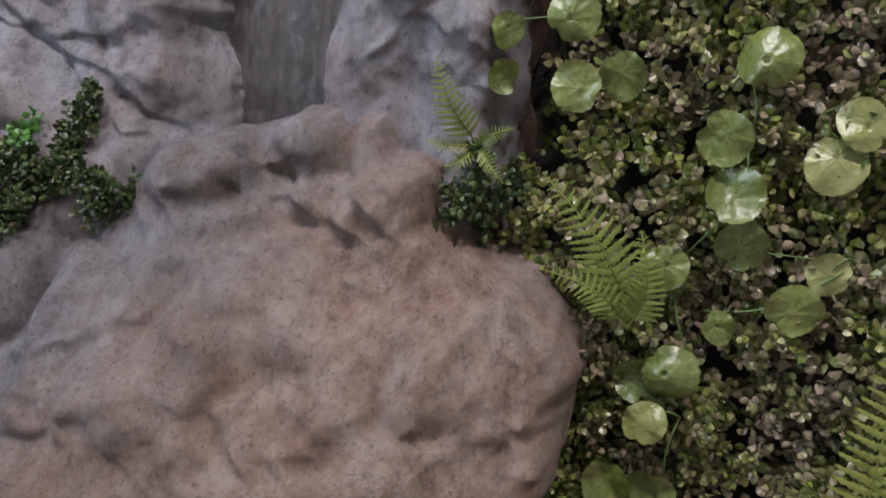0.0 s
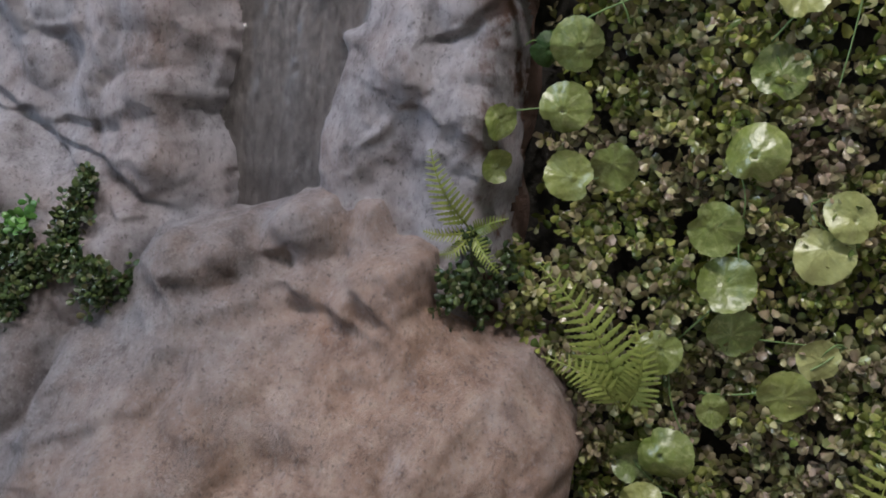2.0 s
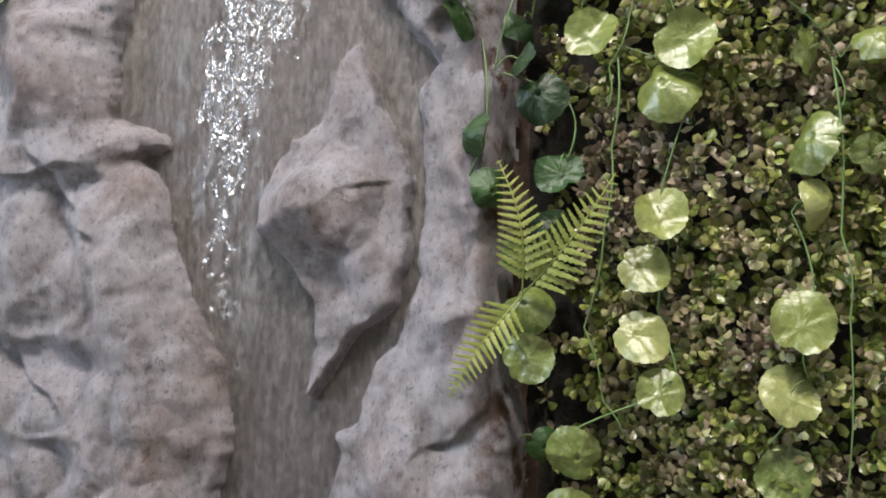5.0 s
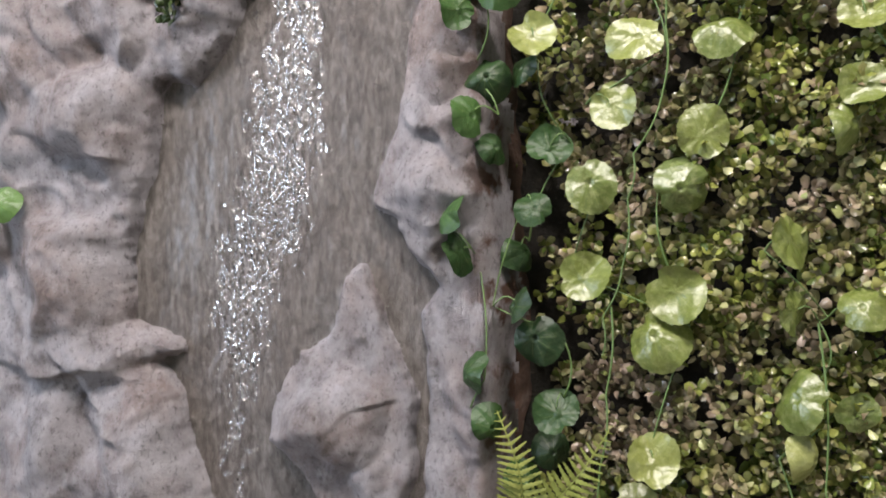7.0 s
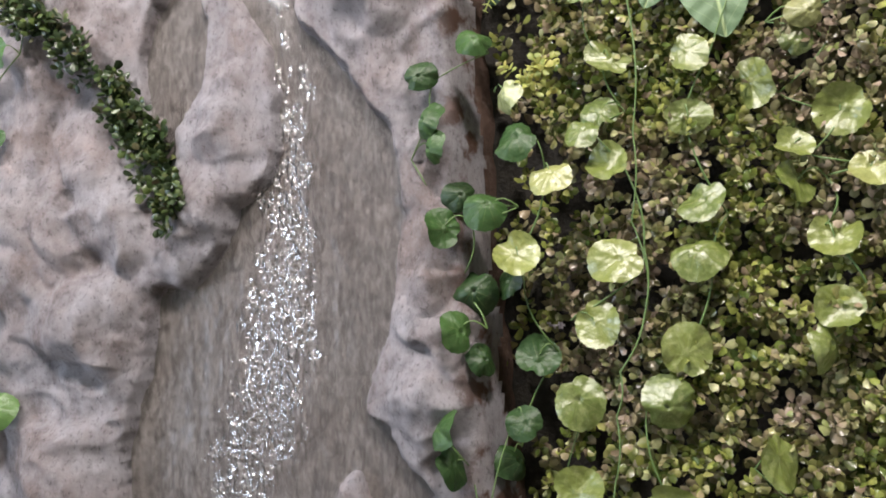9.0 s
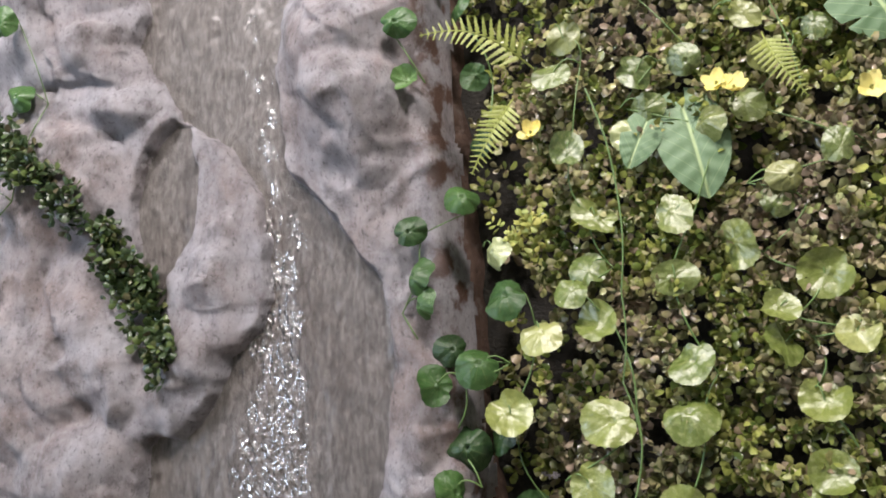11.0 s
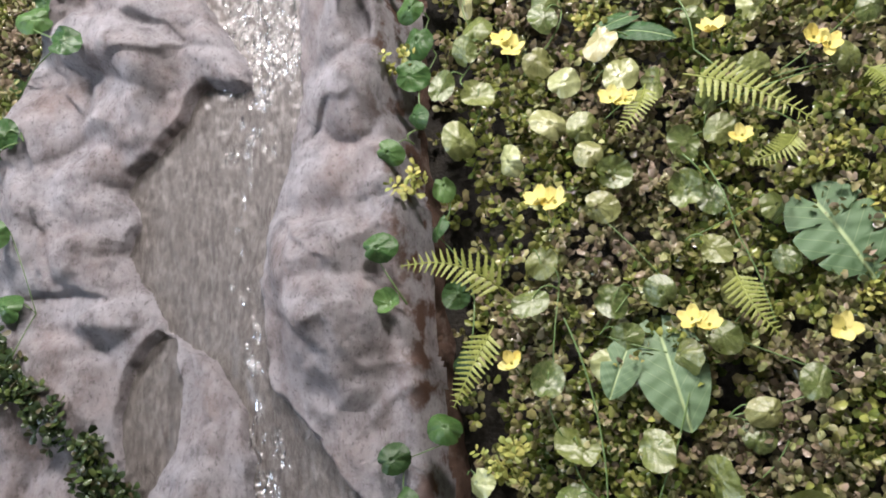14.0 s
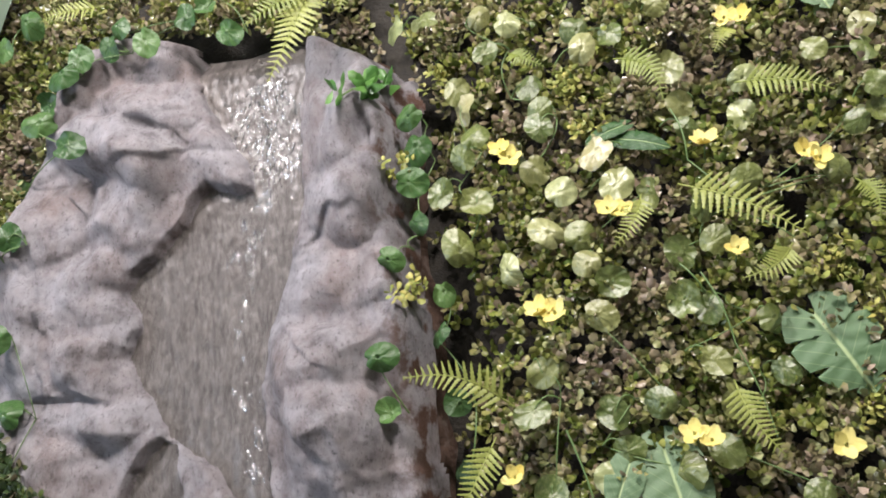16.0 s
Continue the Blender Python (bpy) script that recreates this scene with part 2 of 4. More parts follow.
FOAM = (lambda k: k.colour(k.ramp(k.noise(45, 6), ((0.3, (0.045, 0.025, 0.016)), (0.55, (0.075, 0.042, 0.028)), (0.75, (0.16, 0.13, 0.11))))).bump(k.noise(120, 5), 0.004).m)(Mat("rust_brown_foam", 0.85))
PAINT = (lambda k: k.colour(k.ramp(k.noise(3, 3), ((0.3, (0.50, 0.52, 0.48)), (0.7, (0.56, 0.57, 0.53))))).bump(k.noise(150, 3), 0.0006).m)(Mat("wall_paint", 0.7))
POST = (lambda k: k.colour(k.ramp(k.noise(8, 4), ((0.3, (0.30, 0.42, 0.33)), (0.7, (0.36, 0.47, 0.38))))).bump(k.noise(150, 3), 0.0006).m)(Mat("pale_green_paint", 0.5))
FLOOR = (lambda k: k.colour(k.ramp(k.noise(14, 5), ((0.3, (0.20, 0.15, 0.11)), (0.7, (0.27, 0.21, 0.16))))).m)(Mat("brown_floor", 0.5))


# ---- helpers of this scene ----
def mesh_of(name, verts, faces, material, smooth=True):
    me = bpy.data.meshes.new(name)
    me.from_pydata([tuple(v) for v in verts], [], faces)
    me.materials.append(material)
    if smooth:
        me.polygons.foreach_set("use_smooth", [True] * len(me.polygons))
    me.update()
    return me


def thing(name, label, category, group="", kind="", at=(0, 0, 0)):
    ob = new(name)
    ob.empty_display_size = 0.02
    ob.location = at
    return tagged(ob, label, category, group, kind)


def under(name, me, parent, label="", m=None):
    ob = new(name, me)
    ob.parent = parent
    if m is not None:
        ob.matrix_basis = m
    return tagged(ob, label)


def lattice(ix, iz, seed):
    h = (ix.astype(np.int64) * 374761393 + iz.astype(np.int64) * 668265263 + seed * 1442695041) & 0x7FFFFFFF
    h = ((h ^ (h >> 13)) * 1274126177) & 0x7FFFFFFF
    return ((h ^ (h >> 16)) & 0xFFFF) / 65535.0


def grain(x, z, size, seed=0, octaves=1):
    """Smooth noise from -1 to 1 over the plan of the wall, with features of that size in metres."""
    total, amp, full = 0.0, 1.0, 0.0
    for o in range(octaves):
        u, v = x / size * 2**o + 97.3 * o, z / size * 2**o + 31.7 * o
        iu, iv = np.floor(u), np.floor(v)
        fu, fv = u - iu, v - iv
        fu, fv = fu * fu * fu * (fu * (6 * fu - 15) + 10), fv * fv * fv * (fv * (6 * fv - 15) + 10)
        a, b, c, d = (lattice(iu + i, iv + j, seed + o) for j in (0, 1) for i in (0, 1))
        total = total + amp * ((a * (1 - fu) + b * fu) * (1 - fv) + (c * (1 - fu) + d * fu) * fv) * 1.0
        full += amp
        amp *= 0.5
    return total / full * 2 - 1


def step(lo, hi, v):
    u = np.clip((v - lo) / (hi - lo), 0, 1)
    return u * u * (3 - 2 * u)


def line_distance(x, z, pts):
    best = np.full(np.shape(x), 9.0)
    for (ax, az), (bx, bz) in zip(pts[:-1], pts[1:]):
        dx, dz = bx - ax, bz - az
        u = np.clip(((x - ax) * dx + (z - az) * dz) / (dx * dx + dz * dz + 1e-12), 0, 1)
        best = np.minimum(best, np.hypot(x - ax - u * dx, z - az - u * dz))
    return best


def inside(x, z, pts):
    """Signed distance to a closed outline, positive inside."""
    odd = np.zeros(np.shape(x), bool)
    for (ax, az), (bx, bz) in zip(pts, pts[1:] + pts[:1]):
        cross = ((az > z) != (bz > z)) & (x < (bx - ax) * (z - az) / (bz - az + 1e-12) + ax)
        odd ^= cross
    return np.where(odd, 1, -1) * line_distance(x, z, pts + pts[:1])


# ---- the artificial rock face with its stream bed ----
BANK_LEFT = [(-0.14, 0.35), (-0.137, 0.475), (-0.143, 0.528), (-0.169, 0.575), (-0.142, 0.646), (-0.142, 0.688), (-0.159, 0.74), (-0.20, 0.812),
             (-0.221, 0.873), (-0.243, 0.942), (-0.264, 0.972), (-0.256, 0.983), (-0.230, 0.986), (-0.236, 0.999), (-0.302, 1.018), (-0.301, 1.107), (-0.276, 1.193), (-0.258, 1.297), (-0.245, 1.312),
             (-0.211, 1.306), (-0.152, 1.369), (-0.149, 1.396), (-0.109, 1.429), (-0.098, 1.461), (-0.101, 1.535), (-0.106, 1.58), (-0.145, 1.646),
             (-0.215, 1.69), (-0.253, 1.753), (-0.283, 1.803), (-0.264, 1.842), (-0.294, 1.896), (-0.235, 1.943), (-0.197, 1.977), (-0.181, 2.014),
             (-0.156, 2.026), (-0.094, 2.012), (-0.113, 2.061), (-0.153, 2.116), (-0.171, 2.159), (-0.195, 2.21), (-0.205, 2.30)]
BANK_RIGHT = [(-0.02, 0.35), (-0.025, 0.519), (-0.023, 0.568), (-0.008, 0.635), (-0.004, 0.657), (-0.011, 0.673), (0.016, 0.684), (0.026, 0.724),
              (0.036, 0.753), (0.055, 0.778), (0.077, 0.843), (0.084, 0.93), (0.077, 1.00), (0.072, 1.035), (0.095, 1.07), (0.061, 1.111),
              (0.042, 1.144), (0.019, 1.158), (0.022, 1.195), (0.041, 1.23), (0.047, 1.259), (0.05, 1.288), (0.061, 1.349), (0.069, 1.379),
              (0.052, 1.474), (0.002, 1.547), (-0.06, 1.616), (-0.073, 1.679), (-0.075, 1.745), (-0.063, 1.816), (-0.035, 1.894), (-0.027, 1.938),
              (-0.014, 1.98), (-0.017, 2.059), (-0.016, 2.117), (-0.007, 2.159), (0.0, 2.30)]
ISLAND = [(-0.044, 0.72), (-0.033, 0.764), (-0.035, 0.817), (-0.066, 0.857), (-0.108, 0.893), (-0.107, 0.923), (-0.071, 0.985), (-0.053, 0.992),
          (-0.029, 1.018), (-0.016, 1.074), (0.0, 1.086), (0.013, 1.056), (0.040, 0.991), (0.060, 0.944), (0.060, 0.885), (0.046, 0.818), (0.0, 0.783)]
SIDE_GULLY = [(-0.279, 1.62), (-0.262, 1.655), (-0.222, 1.695), (-0.198, 1.690), (-0.182, 1.629), (-0.191, 1.546), (-0.228, 1.488), (-0.236, 1.41), (-0.273, 1.504), (-0.281, 1.575)]
ROCK_EDGE = [(-0.3, 0.20), (0.466, 0.188), (0.577, 0.178), (0.649, 0.180), (0.724, 0.170), (0.823, 0.160), (0.978, 0.164), (1.112, 0.157), (1.226, 0.150),
             (1.312, 0.142), (1.479, 0.137), (1.573, 0.130), (1.681, 0.128), (1.817, 0.126), (1.904, 0.113), (2.01, 0.117), (2.073, 0.113), (2.144, 0.095), (2.30, 0.08)]
LEFT_EDGE = [(-0.3, -0.80), (1.80, -0.70), (1.95, -0.53), (2.032, -0.485), (2.123, -0.44), (2.185, -0.423), (2.256, -0.40), (2.30, -0.35)]
CREASES = [[(-0.328, 0.524), (-0.28, 0.487), (-0.212, 0.482)], [(-0.449, 0.558), (-0.376, 0.535), (-0.32, 0.55)], [(-0.344, 0.516), (-0.296, 0.462), (-0.233, 0.451)],
           [(-0.405, 0.743), (-0.336, 0.685)], [(-0.438, 0.571), (-0.367, 0.532)], [(0.045, 0.618), (0.088, 0.605)], [(0.105, 0.686), (0.147, 0.722)],
           [(-0.37, 0.963), (-0.302, 0.885)], [(-0.067, 0.881), (-0.034, 0.873)], [(0.019, 0.934), (0.06, 0.945)], [(-0.384, 1.229), (-0.304, 1.207)],
           [(-0.474, 0.957), (-0.307, 0.953)], [(0.054, 1.259), (0.097, 1.222)]]
UPPER_CREASES = [[(-0.38, 1.477), (-0.353, 1.425)], [(-0.372, 1.754), (-0.311, 1.75)], [(-0.397, 1.852), (-0.38, 1.756)], [(-0.058, 1.705), (0.005, 1.649)],
                 [(-0.035, 1.801), (0.001, 1.767)], [(-0.41, 1.947), (-0.384, 1.854)], [(-0.253, 2.07), (-0.182, 2.074)], [(-0.219, 2.116), (-0.165, 2.088)],
                 [(-0.394, 2.088), (-0.34, 1.992)], [(-0.001, 1.922), (0.039, 1.946)]]
CHANNEL = BANK_LEFT + BANK_RIGHT[::-1]


def ledge(x, z, pts, deep, seed):
    """A broken fold: the rock stands proud above a ragged line and falls back sharply under it."""
    wx, wz = x + 0.010 * grain(x, z, 0.03, 300 + seed), z + 0.010 * grain(x, z, 0.03, 330 + seed)
    (ax, az), (bx, bz) = pts[0], pts[-1]
    side = ((bx - ax) * (wz - az) - (bz - az) * (wx - ax)) / math.hypot(bx - ax, bz - az)
    fade = np.exp(-line_distance(wx, wz, pts) / 0.026)
    return deep * fade * (0.9 * step(0.004, -0.004, side) - 0.55 * step(-0.004, 0.004, side))


def smooth_channel(x, z):
    main = np.minimum(inside(x, z, CHANNEL), -inside(x, z, ISLAND))
    return np.maximum(main, inside(x, z, SIDE_GULLY))


def channel(x, z):
    """Signed distance into the stream bed, with a slightly ragged bank."""
    return smooth_channel(x, z) + 0.004 * grain(x, z, 0.03, 40) + 0.002 * grain(x, z, 0.011, 41)


def lumps(x, z, seed, rough=1.0):
    """Rounded rock forms with soft folds between them and a worn, sandy skin."""
    wx, wz = x + 0.035 * grain(x, z, 0.12, seed + 5) + 0.008 * grain(x, z, 0.035, seed + 7), z + 0.035 * grain(x, z, 0.12, seed + 6)
    big = grain(wx * 1.4, wz * 0.75, 0.17, seed)
    fold = 1 - np.abs(grain(wx * 1.2 + wz * 0.3, wz * 0.7, 0.12, seed + 1))
    knob = np.sqrt(grain(wx, wz * 0.75, 0.075, seed + 4) ** 2 + 0.02)
    crag = 1 - np.sqrt(grain(wx * 0.8 + wz * 0.5, wz * 0.8 - wx * 0.3, 0.036, seed + 3) ** 2 + 0.03)
    small = grain(x, z * 0.8, 0.018, seed + 2, 3)
    return -0.017 * big - 0.016 * fold - 0.023 * knob * rough - 0.0085 * crag * rough - 0.0032 * small


def swells(x, z, forms, seed, soft=False):
    """Rounded masses and hollows: centre, half width, half height, lean in degrees, how far each stands out."""
    wx = x + 0.016 * grain(x, z, 0.06, seed) + 0.0015 * grain(x, z, 0.02, seed + 2)
    wz = z + 0.016 * grain(x, z, 0.06, seed + 1) + 0.0015 * grain(x, z, 0.02, seed + 3)
    total = 0.0
    for cx, cz, rx, rz, lean, out in forms:
        ca, sa = math.cos(math.radians(lean)), math.sin(math.radians(lean))
        u, v = (wx - cx) * ca + (wz - cz) * sa, (wz - cz) * ca - (wx - cx) * sa
        rise = np.clip(1 - (u / rx) ** 2 - (v / rz) ** 2, 0, 1)
        total = total - (1.15 if out > 0 else 0.75) * out * (rise**0.95 if out > 0 and not soft else np.exp(-1.5 * ((u / rx) ** 2 + (v / rz) ** 2)))
    return total


LEFT_FORMS = [(-0.221, 0.545, 0.072, 0.070, 0, 0.026), (-0.39, 0.49, 0.10, 0.030, -38, 0.022), (-0.235, 0.70, 0.085, 0.125, 8, 0.020), (-0.375, 0.66, 0.06, 0.075, 20, 0.014),
              (-0.27, 0.845, 0.060, 0.085, 12, 0.014), (-0.40, 0.84, 0.075, 0.085, 0, 0.020), (-0.36, 1.075, 0.080, 0.085, 0, 0.018), (-0.335, 1.265, 0.068, 0.066, 20, 0.024),
              (-0.43, 1.37, 0.070, 0.10, 20, 0.014), (-0.31, 1.40, 0.050, 0.090, 32, 0.016), (-0.36, 1.63, 0.085, 0.060, -35, 0.022)]
UPPER_FORMS = [(-0.335, 1.795, 0.050, 0.040, -5, 0.024), (-0.285, 1.715, 0.055, 0.036, 10, 0.020), (-0.42, 1.86, 0.040, 0.060, 12, 0.016), (-0.315, 1.90, 0.055, 0.050, 0, 0.014),
               (-0.40, 2.01, 0.060, 0.085, -15, 0.020), (-0.27, 2.085, 0.130, 0.050, -24, 0.030), (-0.27, 2.17, 0.070, 0.045, -25, 0.018), (-0.150, 1.53, 0.040, 0.105, -4, 0.016)]
RIGHT_FORMS = [(0.062, 0.66, 0.045, 0.060, 10, 0.016), (0.127, 0.59, 0.050, 0.055, 0, 0.014), (0.125, 0.78, 0.040, 0.085, 0, 0.010), (-0.026, 0.93, 0.055, 0.060, -15, 0.020), (0.030, 0.86, 0.030, 0.060, 15, 0.012),
               (0.095, 1.30, 0.035, 0.040, 0, 0.016), (0.095, 1.17, 0.050, 0.055, 0, 0.012), (0.015, 1.70, 0.072, 0.125, 14, 0.028), (0.055, 1.86, 0.060, 0.050, 10, 0.012),
               (0.040, 1.955, 0.060, 0.040, -20, 0.018), (0.030, 2.06, 0.045, 0.055, 0, 0.016), (0.074, 2.049, 0.018, 0.026, 30, -0.026), (-0.022, 1.665, 0.016, 0.05, 40, -0.014),
               (0.10, 1.945, 0.018, 0.03, 20, -0.018), (-0.192, 2.146, 0.014, 0.009, 0, -0.014)]


def rock_y(x, z, sd=None):
    sd = channel(x, z) if sd is None else sd
    y = 0.030 + lumps(x, z, 11)
    y = y - 0.085 * step(0.56, 0.34, z) * step(-0.17, -0.24, x)
    for n, c in enumerate(CREASES + UPPER_CREASES):
        y = y + ledge(x, z, c, 0.008, n)
    y = y + swells(x, z, LEFT_FORMS + UPPER_FORMS + RIGHT_FORMS, 400)
    bank = np.clip(-sd, 0, 1)
    bed = 0.028 + 0.004 * grain(x, z * 0.35, 0.05, 60, 2) + 0.0010 * grain(x * 1.2, z * 0.5, 0.014, 62, 2) + 0.0007 * grain(x, z * 0.7, 0.007, 64) + 0.05 * step(2.19, 2.27, z)
    # a bank that hangs over the bed has a sharp lip; one that the bed laps against runs in softly
    hang = step(-0.3, 0.7, (smooth_channel(x, z - 0.014) - smooth_channel(x, z + 0.014)) / 0.028)
    near = np.exp(-bank / (0.024 - 0.008 * hang))
    y = np.minimum(y - 0.012 * (1 - np.exp(-bank / 0.035)), 0.016) * (1 - near) + (bed - 0.013 - 0.008 * hang - 0.04 * step(2.19, 2.27, z)) * near
    m = step(-0.001, 0.007, sd)
    y = y * (1 - m) + bed * m
    over = np.maximum(x - np.interp(z, *zip(*ROCK_EDGE)) - 0.006 * grain(x * 0, z, 0.05, 70), np.interp(z, *zip(*LEFT_EDGE)) - x)
    over = np.maximum(over, z - np.interp(x, (-0.40, -0.21, -0.02, 0.10), (2.28, 2.275, 2.255, 2.165)) - 0.02 * grain(x, z * 0, 0.07, 72))
    return y + 0.10 * step(-0.035, 0.02, over) ** 2


def grid_sheet(x0, x1, z0, z1, pitch):
    nx, nz = int((x1 - x0) / pitch) + 1, int((z1 - z0) / pitch) + 1
    return np.meshgrid(np.linspace(x0, x1, nx), np.linspace(z0, z1, nz))


def sheet_mesh(name, X, Y, Z, keep, material):
    """The cells of a relief grid that are to be kept, facing the room."""
    nz, nx = X.shape
    idx = np.arange(nx * nz).reshape(nz, nx)
    quads = np.stack([idx[:-1, :-1], idx[:-1, 1:], idx[1:, 1:], idx[1:, :-1]], -1)[keep].reshape(-1, 4)
    used, inv = np.unique(quads, return_inverse=True)
    co = np.stack([X.ravel(), Y.ravel(), Z.ravel()], -1)[used]
    me = bpy.data.meshes.new(name)
    me.vertices.add(len(co))
    me.vertices.foreach_set("co", co.astype(np.float32).ravel())
    me.loops.add(quads.size)
    me.loops.foreach_set("vertex_index", inv.astype(np.int32).ravel())
    me.polygons.add(len(quads))
    me.polygons.foreach_set("loop_start", np.arange(0, quads.size, 4, dtype=np.int32))
    me.polygons.foreach_set("use_smooth", np.ones(len(quads), bool))
    me.materials.append(material)
    me.update(calc_edges=True)
    me.validate()
    return me


RX, RZ = grid_sheet(-0.80, 0.24, -0.30, 2.33, 0.0026)
RS = channel(RX, RZ) - 0.006
slope_z, slope_x = np.gradient(RS, RZ[1, 0] - RZ[0, 0], RX[0, 1] - RX[0, 0])
close = np.abs(RS) < 0.0016
steep = np.maximum(slope_x**2 + slope_z**2, 0.3)
FX, FZ = RX - np.where(close, RS * slope_x / steep, 0), RZ - np.where(close, RS * slope_z / steep, 0)
RY = rock_y(FX, FZ)
on = np.where(close, 0, np.sign(RS))
cell = on[:-1, :-1] + on[1:, 1:] + on[1:, :-1] + on[:-1, 1:]
rockface = thing("rock_waterfall", "grey-lavender artificial rock face with a carved stream bed", "rock wall", kind="structure")
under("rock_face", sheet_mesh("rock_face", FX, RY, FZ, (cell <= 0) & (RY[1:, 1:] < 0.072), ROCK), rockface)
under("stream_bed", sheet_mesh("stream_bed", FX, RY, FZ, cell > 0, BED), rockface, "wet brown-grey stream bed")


def surface_y(x, z):
    """The rock's surface at one place, from the finished relief."""
    i = int(np.clip(round((z + 0.30) / 2.63 * (RX.shape[0] - 1)), 0, RX.shape[0] - 1))
    j = int(np.clip(round((x + 0.80) / 1.04 * (RX.shape[1] - 1)), 0, RX.shape[1] - 1))
    return float(RY[i, j])


# ---- the brown boulder at the foot ----
BOULDER_LINE = [(-0.80, 0.36), (-0.45, 0.365), (-0.36, 0.362), (-0.29, 0.378), (-0.252, 0.366), (-0.236, 0.40), (-0.224, 0.432), (-0.197, 0.463), (-0.117, 0.471), (-0.063, 0.498), (-0.007, 0.519),
                (0.066, 0.531), (0.085, 0.483), (0.128, 0.467), (0.139, 0.418), (0.193, 0.384), (0.243, 0.387), (0.273, 0.338), (0.298, 0.284), (0.297, 0.218), (0.285, 0.146), (0.28, -0.30), (-0.80, -0.30)]
BOULDER_FORMS = [(-0.150, 0.435, 0.062, 0.045, 10, 0.022), (-0.005, 0.495, 0.075, 0.040, 12, 0.022), (0.090, 0.440, 0.040, 0.052, 0, 0.022), (0.018, 0.486, 0.034, 0.020, 8, -0.016),
                 (-0.100, 0.405, 0.050, 0.020, -32, -0.012), (-0.043, 0.435, 0.015, 0.055, 22, -0.010), (-0.012, 0.412, 0.030, 0.024, 0, 0.014), (0.055, 0.420, 0.018, 0.055, -32, 0.018),
                 (-0.030, 0.372, 0.080, 0.014, 8, -0.014), (-0.150, 0.225, 0.100, 0.085, 15, 0.024), (0.150, 0.280, 0.130, 0.100, 8, 0.024), (0.020, 0.290, 0.100, 0.060, 10, 0.014),
                 (-0.010, 0.185, 0.070, 0.022, -30, -0.022), (0.095, 0.195, 0.060, 0.022, 42, -0.018), (-0.215, 0.090, 0.070, 0.022, -20, -0.018), (-0.330, 0.290, 0.110, 0.060, 0, 0.014)]
BX, BZ = grid_sheet(-0.80, 0.33, -0.30, 0.56, 0.0029)
BS = inside(BX, BZ, BOULDER_LINE) + 0.005 * grain(BX, BZ, 0.035, 80) + 0.002 * grain(BX, BZ, 0.012, 81)
rim = np.clip(1 - BS / 0.046, 0, 1)
BY = np.interp(BZ, (0.0, 0.12, 0.24, 0.32, 0.43, 0.52), (-0.30, -0.205, -0.120, -0.070, -0.022, 0.004)) - 0.018 * step(0.05, -0.12, BX) + 0.022 * step(0.10, 0.26, BX)
BY = BY + 0.014 + lumps(BX, BZ, 171, 1.35) * 1.0 + 0.95 * swells(BX, BZ, BOULDER_FORMS, 480, True)
BY = BY + 0.100 * (1 - np.sqrt(np.clip(1 - rim**2, 0, 1)))
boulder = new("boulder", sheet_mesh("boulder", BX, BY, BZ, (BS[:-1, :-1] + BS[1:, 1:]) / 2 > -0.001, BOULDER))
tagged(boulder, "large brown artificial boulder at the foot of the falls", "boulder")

# ---- running water ----
FLOW_Z = (0.60, 0.70, 0.80, 0.95, 1.08, 1.20, 1.32, 1.40, 1.50, 1.60, 1.70, 1.80, 1.95, 2.06, 2.16)
FLOW_X = (-0.12, -0.125, -0.14, -0.165, -0.135, -0.105, -0.095, -0.085, -0.075, -0.08, -0.098, -0.11, -0.085, -0.07, -0.08)
FLOW_W = (0.012, 0.022, 0.06, 0.085, 0.11, 0.115, 0.11, 0.09, 0.06, 0.042, 0.035, 0.035, 0.075, 0.125, 0.12)
WX, WZ = grid_sheet(-0.29, 0.03, 0.60, 2.17, 0.0016)
half = np.interp(WZ, FLOW_Z, FLOW_W) / 2 * (1 + 0.35 * grain(WX * 0, WZ, 0.06, 91))
off = np.abs(WX - np.interp(WZ, FLOW_Z, FLOW_X) - 0.008 * grain(WX * 0, WZ, 0.05, 90)) + 0.012 * grain(WX, WZ * 0.6, 0.014, 95) + 0.006 * grain(WX, WZ * 0.6, 0.006, 96)
WB = 0.028 + 0.004 * grain(WX, WZ * 0.35, 0.05, 60, 2) + 0.0010 * grain(WX * 1.2, WZ * 0.5, 0.014, 62, 2)
tread = WZ / 0.0058 + 1.6 * grain(WX, WZ * 0.5, 0.010, 93) + 1.2 * grain(WX, WZ, 0.03, 97)
rise = 0.95 + 0.75 * grain(WX, WZ, 0.008, 98)
WY = WB - 0.006 + 0.0012 * rise * (tread - np.floor(tread)) + 0.0008 * grain(WX, WZ * 0.7, 0.006, 94)
flow = np.interp(WZ, (0.6, 0.8, 0.95, 1.05, 1.3, 1.45, 1.6, 1.9, 2.02, 2.15), (-0.50, -0.35, -0.10, 0.55, 0.95, 0.55, 0.20, 0.10, 0.45, 0.20))
broken = 0.6 * grain(WX, WZ * 0.55, 0.012, 99) + 0.5 * grain(WX, WZ * 0.6, 0.005, 101) + 0.35 * grain(WX, WZ * 0.4, 0.035, 102)
wet = (broken > 1.5 * (off / (half * 1.3)) ** 2 - flow) & (off < half * 2.0) & (channel(WX, WZ) > 0.004)
water = new("running_water", sheet_mesh("running_water", WX, WY, WZ, wet[:-1, :-1] & wet[1:, 1:], WATER))
water.visible_shadow = False
tagged(water, "thin rippling sheet of clear water down the stream bed", "water", kind="structure")


